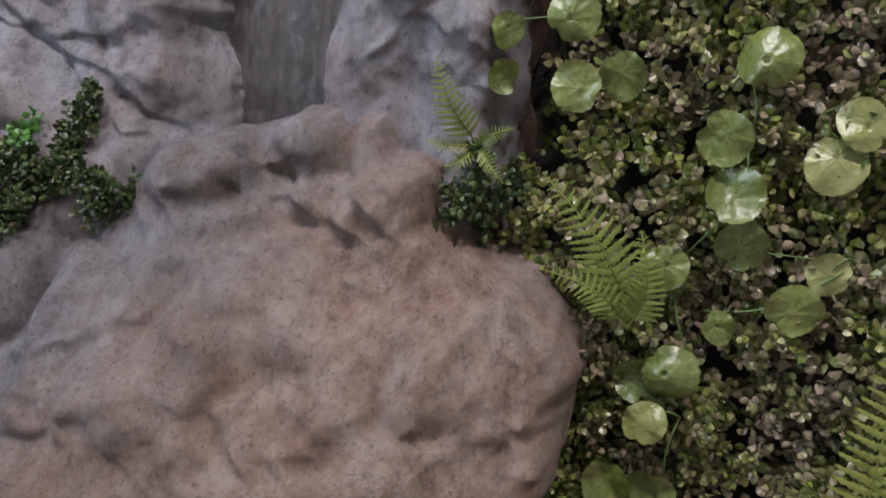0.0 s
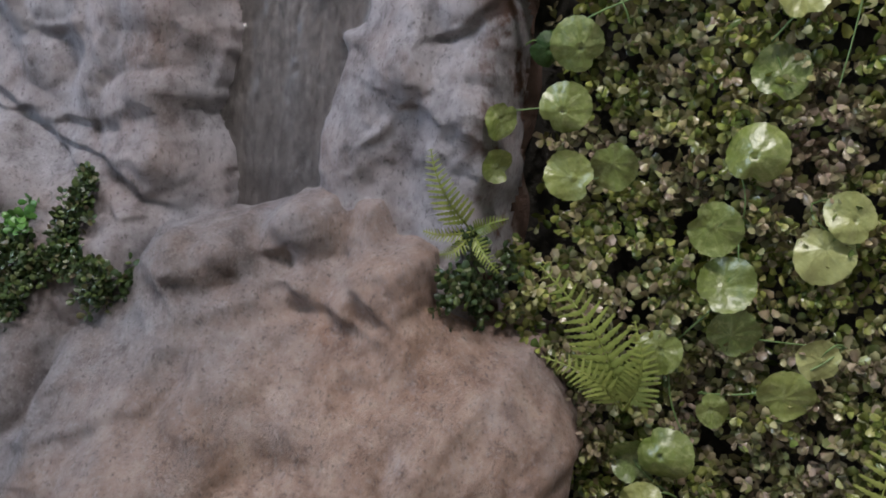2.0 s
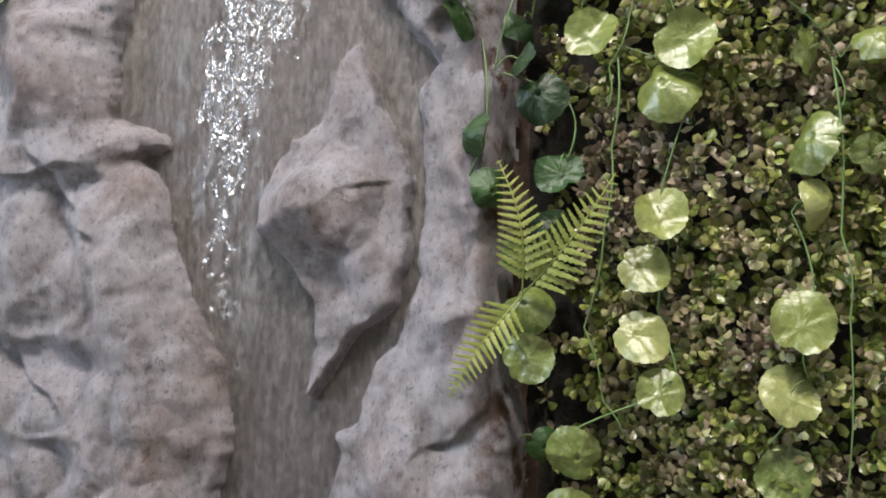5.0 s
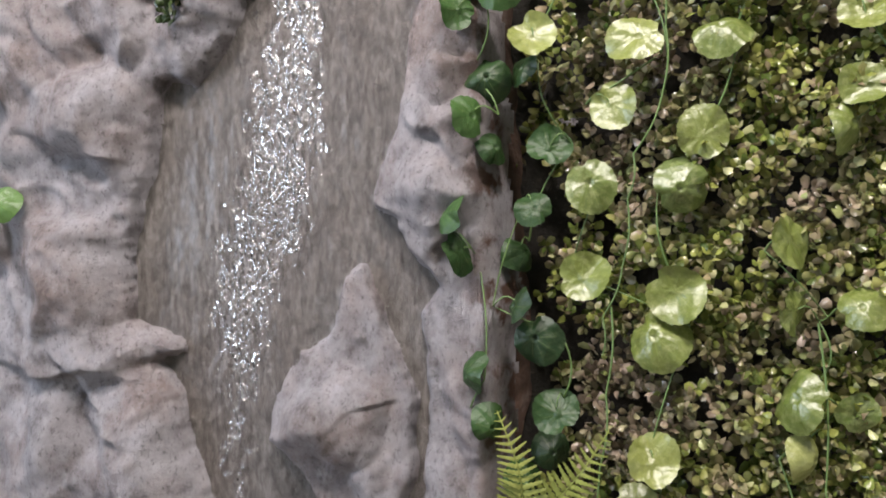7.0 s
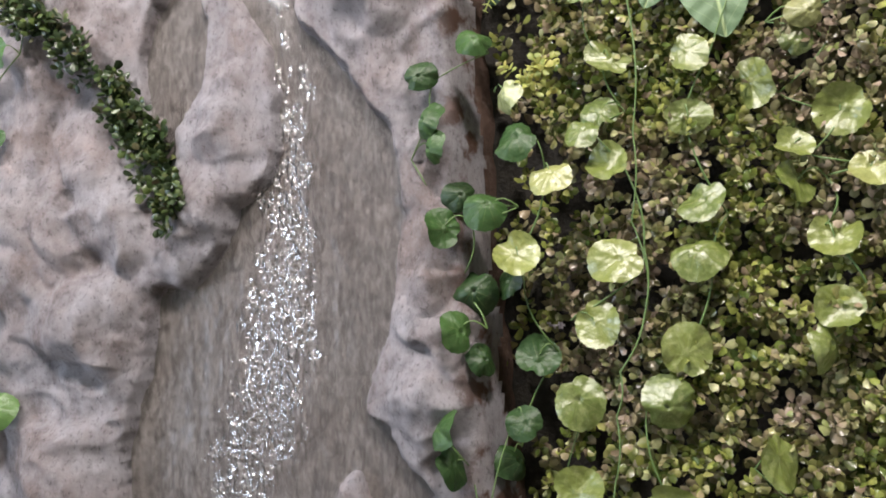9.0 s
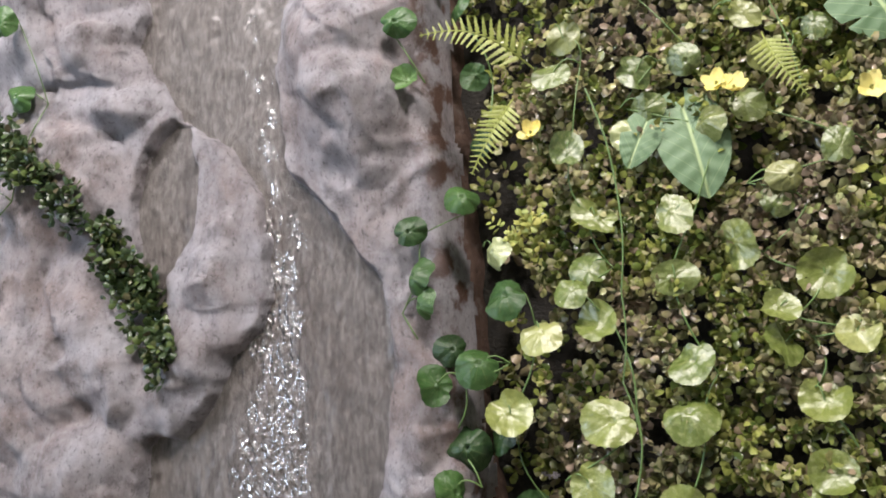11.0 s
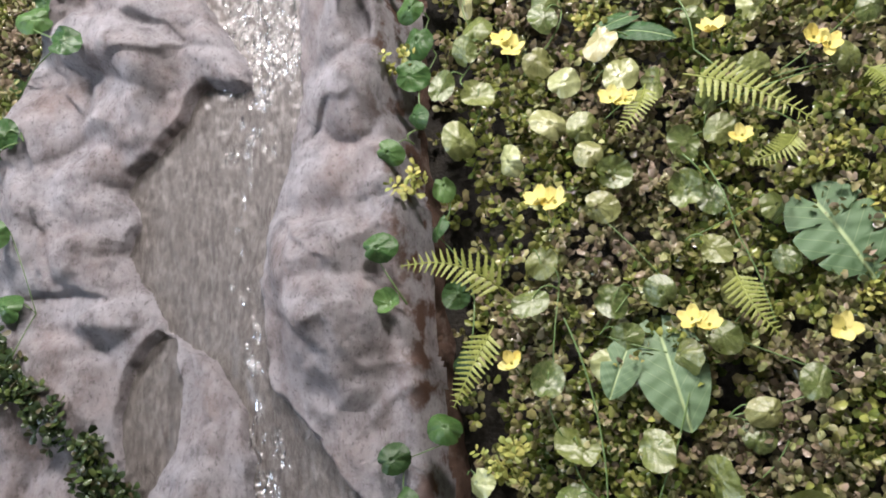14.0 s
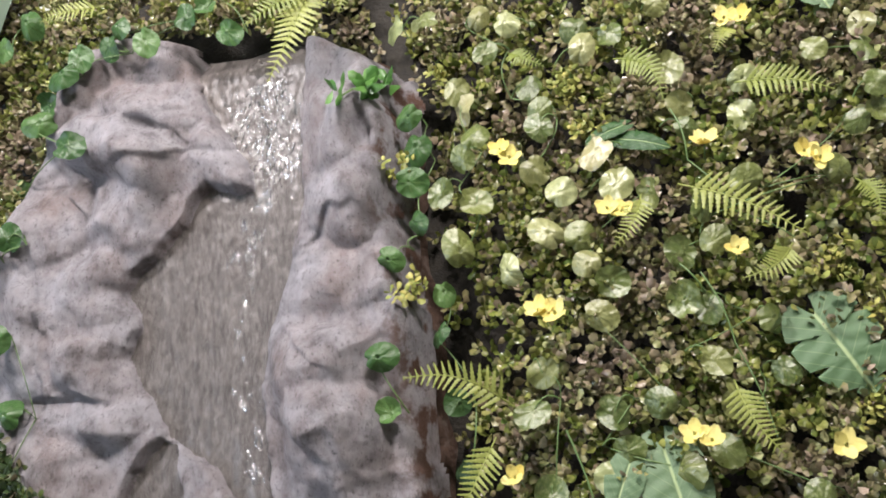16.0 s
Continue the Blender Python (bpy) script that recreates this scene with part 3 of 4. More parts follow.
# ---- the room round the wall ----
def slab(name, lo, hi, material, label, category):
    bm = bmesh.new()
    bmesh.ops.create_cube(bm, size=1)
    for v in bm.verts:
        v.co = [a + (b - a) * (c + 0.5) for a, b, c in zip(lo, hi, v.co)]
    bmesh.ops.bevel(bm, geom=bm.edges[:], offset=0.002, segments=1, affect="EDGES")
    me = bpy.data.meshes.new(name)
    bm.to_mesh(me)
    me.materials.append(material)
    return tagged(new(name, me), label, category, kind="structure")


slab("wall_back", (-3.0, 0.20, -0.32), (2.4, 0.32, 3.0), PAINT, "painted wall behind the rock and the plants", "wall")
slab("floor", (-3.0, -3.2, -0.44), (2.4, 0.32, -0.32), FLOOR, "brown floor in front of the green wall", "floor")
slab("ceiling", (-3.0, -3.2, 3.0), (2.4, 0.32, 3.1), PAINT, "plain pale ceiling", "ceiling")
slab("wall_right", (2.4, -3.2, -0.32), (2.5, 0.32, 3.0), PAINT, "plain pale side wall", "wall")
slab("wall_left_sill", (-3.1, -2.4, -0.32), (-3.0, -1.0, 0.65), PAINT, "pale wall under the side window", "wall")
slab("wall_left_head", (-3.1, -2.4, 2.05), (-3.0, -1.0, 3.0), PAINT, "pale wall over the side window", "wall")
slab("wall_left_far", (-3.1, -1.0, -0.32), (-3.0, 0.32, 3.0), PAINT, "plain pale side wall", "wall")
slab("wall_left_near", (-3.1, -3.2, -0.32), (-3.0, -2.4, 3.0), PAINT, "plain pale side wall", "wall")
slab("wall_behind", (-3.1, -3.3, -0.32), (2.5, -3.2, 3.0), PAINT, "plain pale wall behind the viewer", "wall")
board = slab("leaning_board", (-0.16, -0.055, -0.32), (0.0, -0.02, 2.95), POST, "pale green painted board leaning beside the rock face", "board")
for v in board.data.vertices:
    v.co.x += -0.515 + 0.27 * (v.co.z - 2.272)


# ---- the boxwood mats ----
def leaflet_batch(base, axis, side, length, width, cup):
    """Cupped oval leaflets: seven corners and four faces each."""
    n = np.cross(axis, side)
    L, W = length[:, None], width[:, None]
    at = [(0, 0, 0), (-0.72, 0.40, 0.8), (0.72, 0.40, 0.8), (0, 0.58, -0.3), (-0.80, 0.80, 1), (0.80, 0.80, 1), (0, 1.04, 0.7)]
    v = np.stack([base + axis * L * b + side * W * a * 0.5 + n * (cup[:, None] * W * c) for a, b, c in at], 1)
    k = np.arange(len(base))[:, None] * 7
    tris = np.concatenate([k + [0, 3, 1], k + [0, 2, 3]], 0)
    quads = np.concatenate([k + [1, 3, 6, 4], k + [3, 2, 5, 6]], 0)
    return v.reshape(-1, 3), tris.tolist() + quads.tolist()


def unit(v):
    return v / (np.linalg.norm(v, axis=-1, keepdims=True) + 1e-9)


def sprigs(rng, centre, aim, pairs=4, size=(0.0105, 0.0170), stalk=0.0065):
    """Little shoots of leaflets in crossed pairs round the stalks that aim the given ways."""
    n = len(centre)
    aim = unit(aim)
    ref = unit(np.cross(aim, unit(rng.normal(size=(n, 3)))))
    other = np.cross(aim, ref)
    out = []
    for k in range(pairs):
        for s in (0, 1):
            ang = k * 1.57 + s * math.pi + rng.uniform(-0.35, 0.35, n)
            ring = ref * np.cos(ang)[:, None] + other * np.sin(ang)[:, None]
            splay = np.radians(80 - 18 * k + rng.uniform(-15, 15, n))
            ax = unit(ring * np.sin(splay)[:, None] + aim * np.cos(splay)[:, None])
            sd = unit(np.cross(ax, aim) + 0.2 * rng.normal(size=(n, 3)))
            sd = unit(sd - ax * (sd * ax).sum(-1, keepdims=True))
            length = rng.uniform(*size, n) * (1 - 0.09 * k)
            out.append((centre + aim * (stalk * k * rng.uniform(0.7, 1.2, n))[:, None], ax, sd, length, length * rng.uniform(0.74, 1.0, n), rng.uniform(0.10, 0.30, n)))
    return leaflet_batch(*(np.concatenate(c, 0) for c in zip(*out)))


def mat_of_sprigs(seed, count, x0, x1, z0, z1, allowed):
    rng = np.random.default_rng(seed)
    x, z = rng.uniform(x0, x1, count), rng.uniform(z0, z1, count)
    thin = np.clip(x - np.interp(z, *zip(*ROCK_EDGE)), 0, 1) + 0.2 * step(0.52, 0.40, z)
    ok = allowed(x, z) & ((x < 0.05) | (rng.uniform(0, 1, count) < 1.02 - 1.0 * np.exp(-((thin / 0.090) ** 2))))
    x, z = x[ok], z[ok]
    gap = np.clip(x - np.interp(z, *zip(*ROCK_EDGE)), 0, 1) + 0.2 * step(0.52, 0.40, z)
    y = 0.046 - 0.020 * np.abs(grain(x, z, 0.06, 200)) - rng.uniform(-0.010, 0.022, len(x)) + 0.092 * np.exp(-((gap / 0.105) ** 2)) * (x > 0)
    aim = np.stack([rng.normal(0, 0.45, len(x)), -np.ones(len(x)), rng.normal(0.1, 0.45, len(x))], -1)
    return sprigs(rng, np.stack([x, y, z], -1), aim)


green_wall = thing("boxwood_mat", "artificial boxwood mat of small green and brown leaves", "hedge mat", kind="stuff")
under("leaves", mesh_of("leaves", *mat_of_sprigs(3, 10800, 0.12, 0.80, -0.15, 2.42, lambda x, z: x > np.interp(z, *zip(*ROCK_EDGE)) + 0.006), MAT_LEAF), green_wall)
upper_mat = thing("boxwood_mat", "artificial boxwood mat above and beside the rock", "hedge mat", kind="stuff")
under("leaves", mesh_of("leaves", *mat_of_sprigs(4, 4200, -0.60, 0.13, 1.75, 2.44, lambda x, z: (z > np.interp(x, (-0.40, -0.21, -0.02, 0.10), (2.30, 2.30, 2.25, 2.20))) | (x < np.interp(z, *zip(*LEFT_EDGE)) + 0.01)), MAT_LEAF), upper_mat)
slab("mat_backing", (-0.80, 0.125, -0.30), (0.85, 0.16, 2.46), BACKING, "dark plastic backing of the leaf mats", "backing")


def foam_strip():
    """The ragged rust-brown foam between the rock's edge and the leaf mat."""
    zs = np.arange(0.45, 2.2, 0.006)
    verts, faces = [], []
    for z in zs:
        e = float(np.interp(z, *zip(*ROCK_EDGE)))
        g = float(grain(np.array(0.3), np.array(z), 0.05, 301, 2))
        for u in (-0.024, -0.014, -0.006, 0.002, 0.008):
            verts.append((e + u + 0.006 * g, 0.082 + 0.04 * abs((u + 0.010) / 0.02) ** 2 + 0.02 * g + 0.004 * float(grain(np.array(u * 9), np.array(z), 0.012, 302)), z))
    for i in range(len(zs) - 1):
        for j in range(4):
            a = i * 5 + j
            faces.append((a, a + 1, a + 6, a + 5))
    return mesh_of("foam_seam", verts, faces, FOAM)


tagged(new("foam_seam", foam_strip()), "rust-brown foam seam between the rock and the leaf mat", "trim", kind="structure")


# ---- stems ----
def tube(path, radius, sides=5):
    verts, faces = [], []
    pts = [Vector(p) for p in path]
    for i, p in enumerate(pts):
        d = (pts[min(i + 1, len(pts) - 1)] - pts[max(i - 1, 0)]).normalized()
        a = d.orthogonal().normalized()
        b = d.cross(a)
        r = radius * (1 - 0.4 * i / len(pts))
        verts += [tuple(p + r * (a * math.cos(t) + b * math.sin(t))) for t in (k * math.tau / sides for k in range(sides))]
    for i in range(len(pts) - 1):
        for k in range(sides):
            faces.append((i * sides + k, i * sides + (k + 1) % sides, (i + 1) * sides + (k + 1) % sides, (i + 1) * sides + k))
    return verts, faces


def joined(pieces):
    verts, faces = [], []
    for v, f in pieces:
        n = len(verts)
        verts += v
        faces += [tuple(i + n for i in face) for face in f]
    return verts, faces


def arc(a, b, sag, steps=8):
    a, b = Vector(a), Vector(b)
    return [a.lerp(b, t / steps) + Vector(sag) * math.sin(math.pi * t / steps) for t in range(steps + 1)]


# ---- round-leaved creeping vines ----
def round_leaf(rng):
    """A toothed round leaf one metre across with a notch, pleated, crumpled and folded a little; its face looks along +z."""
    around, rings = 64, 8
    verts, faces = [(0, -0.10, 0.0)], []
    dome, lean, ply = rng.uniform(-0.16, 0.26), rng.uniform(-0.1, 0.1), rng.uniform(0.008, 0.026)
    px, py, pa = rng.uniform(0, 6), rng.uniform(0, 6), rng.uniform(0, 3)
    fold, way = rng.uniform(0.05, 0.34) * rng.choice((-1, 1, 1)), rng.uniform(0, math.pi)
    oval = rng.uniform(0.0, 0.09)
    for k in range(1, rings + 1):
        u = k / rings
        for i in range(around):
            a = -math.pi / 2 + math.tau * i / (around - 1)
            notch = 1 - 0.20 * math.exp(-((min(i, around - 1 - i) / 2.4) ** 2)) * u
            r = 0.5 * u * (1 + 0.04 * abs(math.sin(a * 9.5)) * u**4) * (1 + oval * math.sin(2 * a + lean * 20)) * notch
            x, y = r * math.cos(a), r * math.sin(a) - 0.10 * (1 - u)
            z = dome * (1 - u * u) - ply * u * abs(math.sin(a * 4.5 + 0.5 * math.sin(a + pa))) + 0.030 * math.sin(11 * x + px) * math.sin(10 * y + py) * u + lean * x + 0.06 * math.sin(3 * a + lean * 30) * u * u
            z += 0.006 * math.sin(25 * x + py) * math.sin(22 * y + px) - fold * math.hypot(x * math.cos(way) + y * math.sin(way), 0.05)
            verts.append((x, y, z))
    for i in range(around - 1):
        faces.append((0, 1 + i, 2 + i))
    for k in range(rings - 1):
        for i in range(around - 1):
            a = 1 + k * around + i
            faces.append((a, a + around, a + around + 1, a + 1))
    return verts, faces


PLAIN_LEAVES = [mesh_of("leaf", *round_leaf(random.Random(s)), PENNY) for s in range(12)]
OVAL_LEAVES = [mesh_of("leaf", *round_leaf(random.Random(s + 80)), MOTTLED) for s in range(10)]
FRESH_LEAVES = [mesh_of("leaf", *round_leaf(random.Random(s + 110)), FRESH) for s in range(6)]
DARK_SHADED_LEAVES = [mesh_of("leaf", *round_leaf(random.Random(s + 20)), DUSKY) for s in range(5)]
CREAM_LEAVES = [mesh_of("leaf", *round_leaf(random.Random(s + 50)), CREAM) for s in range(4)]


def creeping_vine(leaves, cream=False, deep=0.0):
    """Leaves given as place across, height, breadth and how far each is turned away (1: seen full)."""
    rng = random.Random(int(leaves[0][1] * 1000) + len(leaves))
    label = "cream-edged round leaves on thin green stems" if cream else "trailing vine of glossy green round leaves on thin stems"
    root = thing("creeping_vine", label, "vine", "vines over the green wall")
    places = []
    for x, z, d, seen in leaves:
        edge = float(np.interp(z, *zip(*ROCK_EDGE)))
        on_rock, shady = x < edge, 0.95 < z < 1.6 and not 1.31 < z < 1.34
        y = -0.03 if z > 2.2 and x < 0.12 else min(surface_y(x, z), 0.03) - 0.018 if on_rock else rng.uniform(-0.016, 0.004) + deep
        places.append(Vector((x, y, z)))
        turn = math.degrees(math.acos(seen)) * rng.choice((-1, 1)) if seen < 1 else rng.uniform(-18, 18)
        m = pose(x, y, z) @ pose(0, 0, 0, 90 + rng.uniform(-20, 20) + float(np.interp(z, (0.6, 0.85, 1.4, 1.9), (0, -17, -17, 5))), 0, 0) @ pose(0, 0, 0, 0, turn, 0) @ pose(0, 0, 0, 0, 0, rng.uniform(0, 360)) @ Matrix.Scale(d * 1.04, 4) @ Matrix.Scale(0.86 if z > 1.45 else 0.96, 4, Vector((1, 0, 0)))
        # leaves near the rock's edge take the dark green that carries shade
        under("leaf", rng.choice(CREAM_LEAVES if cream else FRESH_LEAVES if x < -0.2 or (x < 0.165 and z > 1.64) else DARK_SHADED_LEAVES if x < 0.165 or (shady and x < edge + 0.085) or deep else OVAL_LEAVES if z > 1.45 else PLAIN_LEAVES), root, "", m)
    back = [p + Vector((rng.uniform(-0.035, 0.035), 0.014, rng.uniform(-0.01, 0.015))) for p in places]
    run = []
    for a, c in zip(back, back[1:] + [None]):
        if c is not None and (c - a).length < 0.14 and not cream:
            run += arc(a, c, (rng.uniform(-0.012, 0.012), -0.010, 0), 7)[:-1]
        else:
            if len(run) > 2:
                under("stem", mesh_of("stem", *tube(run + [a], 0.0011), STEM), root)
            run = []
    for p, c in zip(places, back):
        under("leaf_stalk", mesh_of("leaf_stalk", *tube(arc(c, p + Vector((0, 0.004, 0)), (0, -0.004, 0.01), 5), 0.0010), STEM), root)


creeping_vine([(-0.452, 1.158, 0.048, 1), (-0.463, 1.296, 0.035, 1), (-0.467, 1.407, 0.043, 1), (-0.469, 1.498, 0.036, 1), (-0.451, 1.603, 0.043, 1), (-0.428, 1.741, 0.044, 1), (-0.434, 1.834, 0.041, 1)])
creeping_vine([(-0.467, 1.956, 0.032, 1), (-0.432, 1.978, 0.04, 1), (-0.461, 2.071, 0.033, 1), (-0.339, 2.097, 0.047, 1), (-0.403, 2.146, 0.046, 1), (-0.388, 2.175, 0.038, 1), (-0.424, 2.187, 0.042, 1), (-0.364, 2.212, 0.049, 1), (-0.34, 2.24, 0.042, 1), (-0.232, 2.241, 0.043, 1), (-0.297, 2.249, 0.038, 1), (-0.175, 2.273, 0.041, 1), (-0.274, 2.275, 0.038, 1), (-0.478, 2.286, 0.039, 1), (-0.437, 2.32, 0.044, 1)])
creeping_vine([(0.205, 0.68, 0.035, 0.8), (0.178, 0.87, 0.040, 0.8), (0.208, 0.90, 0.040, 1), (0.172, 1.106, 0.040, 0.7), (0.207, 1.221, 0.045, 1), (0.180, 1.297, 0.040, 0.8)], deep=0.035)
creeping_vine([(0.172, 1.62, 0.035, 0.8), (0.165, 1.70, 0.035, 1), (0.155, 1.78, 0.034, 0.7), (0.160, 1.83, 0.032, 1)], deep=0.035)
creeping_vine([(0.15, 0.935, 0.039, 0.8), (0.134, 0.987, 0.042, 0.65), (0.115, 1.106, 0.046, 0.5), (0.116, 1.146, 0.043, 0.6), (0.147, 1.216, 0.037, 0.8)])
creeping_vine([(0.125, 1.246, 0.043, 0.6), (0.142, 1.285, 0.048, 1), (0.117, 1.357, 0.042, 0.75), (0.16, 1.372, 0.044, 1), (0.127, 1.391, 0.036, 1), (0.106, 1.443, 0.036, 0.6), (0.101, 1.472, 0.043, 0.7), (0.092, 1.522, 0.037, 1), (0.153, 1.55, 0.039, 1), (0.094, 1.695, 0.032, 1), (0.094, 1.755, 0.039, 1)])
creeping_vine([(0.108, 1.874, 0.034, 1), (0.144, 1.916, 0.034, 0.8), (0.138, 1.971, 0.042, 1), (0.146, 2.013, 0.043, 1), (0.142, 2.055, 0.036, 1), (0.166, 2.202, 0.037, 1), (-0.104, 2.229, 0.04, 1), (-0.139, 2.278, 0.033, 1)])
creeping_vine([(0.174, 0.56, 0.034, 0.7), (0.171, 0.604, 0.036, 0.7), (0.234, 0.625, 0.049, 1)])
creeping_vine([(0.193, 0.772, 0.049, 1), (0.191, 0.818, 0.049, 1), (0.218, 0.954, 0.046, 1), (0.202, 1.021, 0.049, 1), (0.182, 1.056, 0.04, 0.6), (0.192, 1.152, 0.037, 1)])
creeping_vine([(0.192, 1.324, 0.047, 1), (0.229, 1.4, 0.043, 1), (0.195, 1.438, 0.044, 1)])
creeping_vine([(0.19, 1.876, 0.044, 1), (0.218, 1.927, 0.041, 1), (0.174, 1.947, 0.036, 1), (0.205, 1.985, 0.035, 1), (0.222, 2.017, 0.038, 1), (0.206, 2.08, 0.036, 1)])
creeping_vine([(0.246, 0.559, 0.049, 1), (0.289, 0.573, 0.046, 1)])
creeping_vine([(0.237, 0.685, 0.05, 1), (0.315, 0.749, 0.044, 1), (0.297, 0.795, 0.05, 1), (0.298, 0.858, 0.047, 1), (0.312, 0.91, 0.05, 1), (0.317, 1.026, 0.058, 1), (0.245, 1.085, 0.05, 1), (0.25, 1.174, 0.05, 1)])
creeping_vine([(0.27, 1.252, 0.046, 1), (0.29, 1.312, 0.051, 1), (0.286, 1.412, 0.043, 1), (0.262, 1.443, 0.035, 1), (0.279, 1.468, 0.043, 1), (0.291, 1.525, 0.046, 1), (0.268, 1.592, 0.039, 1), (0.256, 1.678, 0.039, 1), (0.271, 1.72, 0.037, 1)])
creeping_vine([(0.29, 1.96, 0.039, 1), (0.302, 2.009, 0.037, 1), (0.305, 2.031, 0.034, 1), (0.295, 2.068, 0.035, 1), (0.247, 2.123, 0.032, 1), (0.244, 2.174, 0.031, 1)])
creeping_vine([(0.341, 0.154, 0.051, 1), (0.388, 0.161, 0.053, 1), (0.368, 0.234, 0.044, 1), (0.353, 0.274, 0.046, 1), (0.384, 0.29, 0.054, 1), (0.36, 0.395, 0.045, 1), (0.409, 0.476, 0.053, 1), (0.391, 0.528, 0.05, 1), (0.414, 0.604, 0.054, 1)])
creeping_vine([(0.332, 1.071, 0.054, 1), (0.335, 1.175, 0.051, 1)])
creeping_vine([(0.354, 1.226, 0.05, 1), (0.369, 1.315, 0.05, 1), (0.375, 1.365, 0.044, 1), (0.365, 1.453, 0.042, 1), (0.368, 1.516, 0.042, 1), (0.409, 1.606, 0.043, 0.65), (0.352, 1.63, 0.035, 1), (0.343, 1.67, 0.038, 1), (0.392, 1.675, 0.035, 1), (0.343, 1.775, 0.039, 1)])
creeping_vine([(0.361, 1.81, 0.039, 1), (0.336, 1.833, 0.033, 1), (0.333, 1.867, 0.037, 1), (0.416, 1.905, 0.038, 0.6), (0.399, 2.123, 0.036, 1), (0.359, 2.137, 0.036, 1)])
creeping_vine([(0.421, 0.344, 0.033, 1), (0.483, 0.376, 0.051, 1), (0.507, 0.415, 0.042, 1), (0.425, 0.43, 0.049, 1), (0.491, 0.518, 0.054, 1), (0.505, 0.555, 0.045, 1)])
creeping_vine([(0.424, 0.679, 0.052, 1), (0.425, 0.751, 0.052, 1), (0.434, 0.817, 0.055, 1), (0.446, 0.921, 0.045, 0.6), (0.49, 0.967, 0.037, 1), (0.44, 0.976, 0.055, 0.65), (0.435, 1.057, 0.04, 0.6), (0.493, 1.063, 0.043, 1), (0.431, 1.123, 0.052, 0.6)])
creeping_vine([(0.477, 1.226, 0.048, 0.65), (0.489, 1.263, 0.042, 1), (0.49, 1.329, 0.045, 1), (0.46, 1.383, 0.043, 0.7), (0.522, 1.389, 0.039, 1), (0.459, 1.418, 0.035, 1), (0.502, 1.448, 0.048, 1), (0.425, 1.482, 0.049, 0.65), (0.468, 1.523, 0.035, 1), (0.476, 1.545, 0.035, 1), (0.526, 1.571, 0.035, 1), (0.449, 1.623, 0.037, 1), (0.467, 1.669, 0.04, 0.75), (0.521, 1.696, 0.031, 1), (0.454, 1.712, 0.034, 1), (0.515, 1.749, 0.035, 0.7), (0.456, 1.769, 0.033, 1)])
creeping_vine([(0.432, 1.781, 0.04, 1), (0.438, 1.833, 0.037, 1), (0.475, 1.842, 0.034, 1), (0.47, 1.882, 0.038, 0.75), (0.61, 1.9, 0.033, 1), (0.519, 1.905, 0.036, 1), (0.64, 1.948, 0.029, 1), (0.667, 1.966, 0.028, 1), (0.468, 1.976, 0.029, 1), (0.669, 1.99, 0.031, 1), (0.466, 2.005, 0.033, 1), (0.668, 2.036, 0.033, 1), (0.618, 2.048, 0.03, 1), (0.458, 2.055, 0.04, 1), (0.672, 2.068, 0.032, 1), (0.46, 2.148, 0.034, 1)])
creeping_vine([(0.185, 1.49, 0.036, 0.7), (0.336, 1.601, 0.044, 1), (0.253, 1.839, 0.038, 0.75), (0.294, 1.877, 0.041, 1), (0.319, 1.923, 0.038, 1), (0.382, 1.923, 0.043, 1), (0.363, 1.963, 0.041, 1), (0.531, 1.988, 0.036, 1), (0.538, 2.028, 0.034, 1), (0.209, 2.054, 0.041, 0.7), (0.365, 2.1, 0.038, 1), (0.279, 2.157, 0.034, 1), (0.13, 2.185, 0.041, 0.65)], cream=True)


def loose_strand(points):
    """A long thin bare runner hanging in front of the leaves."""
    path = []
    for a, b in zip(points[:-1], points[1:]):
        path += arc((a[0], -0.012, a[1]), (b[0], -0.012, b[1]), (0.004, -0.004, 0), 6)[:-1]
    tagged(new("vine_runner", mesh_of("vine_runner", *tube(path, 0.0011), STEM)), "long thin green runner hanging over the leaves", "vine", "runners")


loose_strand([(0.318, 1.325), (0.315, 1.257), (0.29, 1.205), (0.285, 1.162), (0.281, 1.097), (0.263, 1.048), (0.261, 1.003)])
loose_strand([(0.291, 1.656), (0.315, 1.55), (0.312, 1.441), (0.307, 1.352), (0.32, 1.282)])
loose_strand([(0.271, 1.058), (0.267, 0.973), (0.262, 0.90), (0.245, 0.804), (0.263, 0.737), (0.284, 0.702)])
loose_strand([(0.453, 2.003), (0.462, 1.937), (0.501, 1.869), (0.561, 1.823)])
loose_strand([(0.454, 1.807), (0.475, 1.728), (0.499, 1.611)])
loose_strand([(0.454, 1.049), (0.463, 0.895), (0.471, 0.822), (0.467, 0.638)])


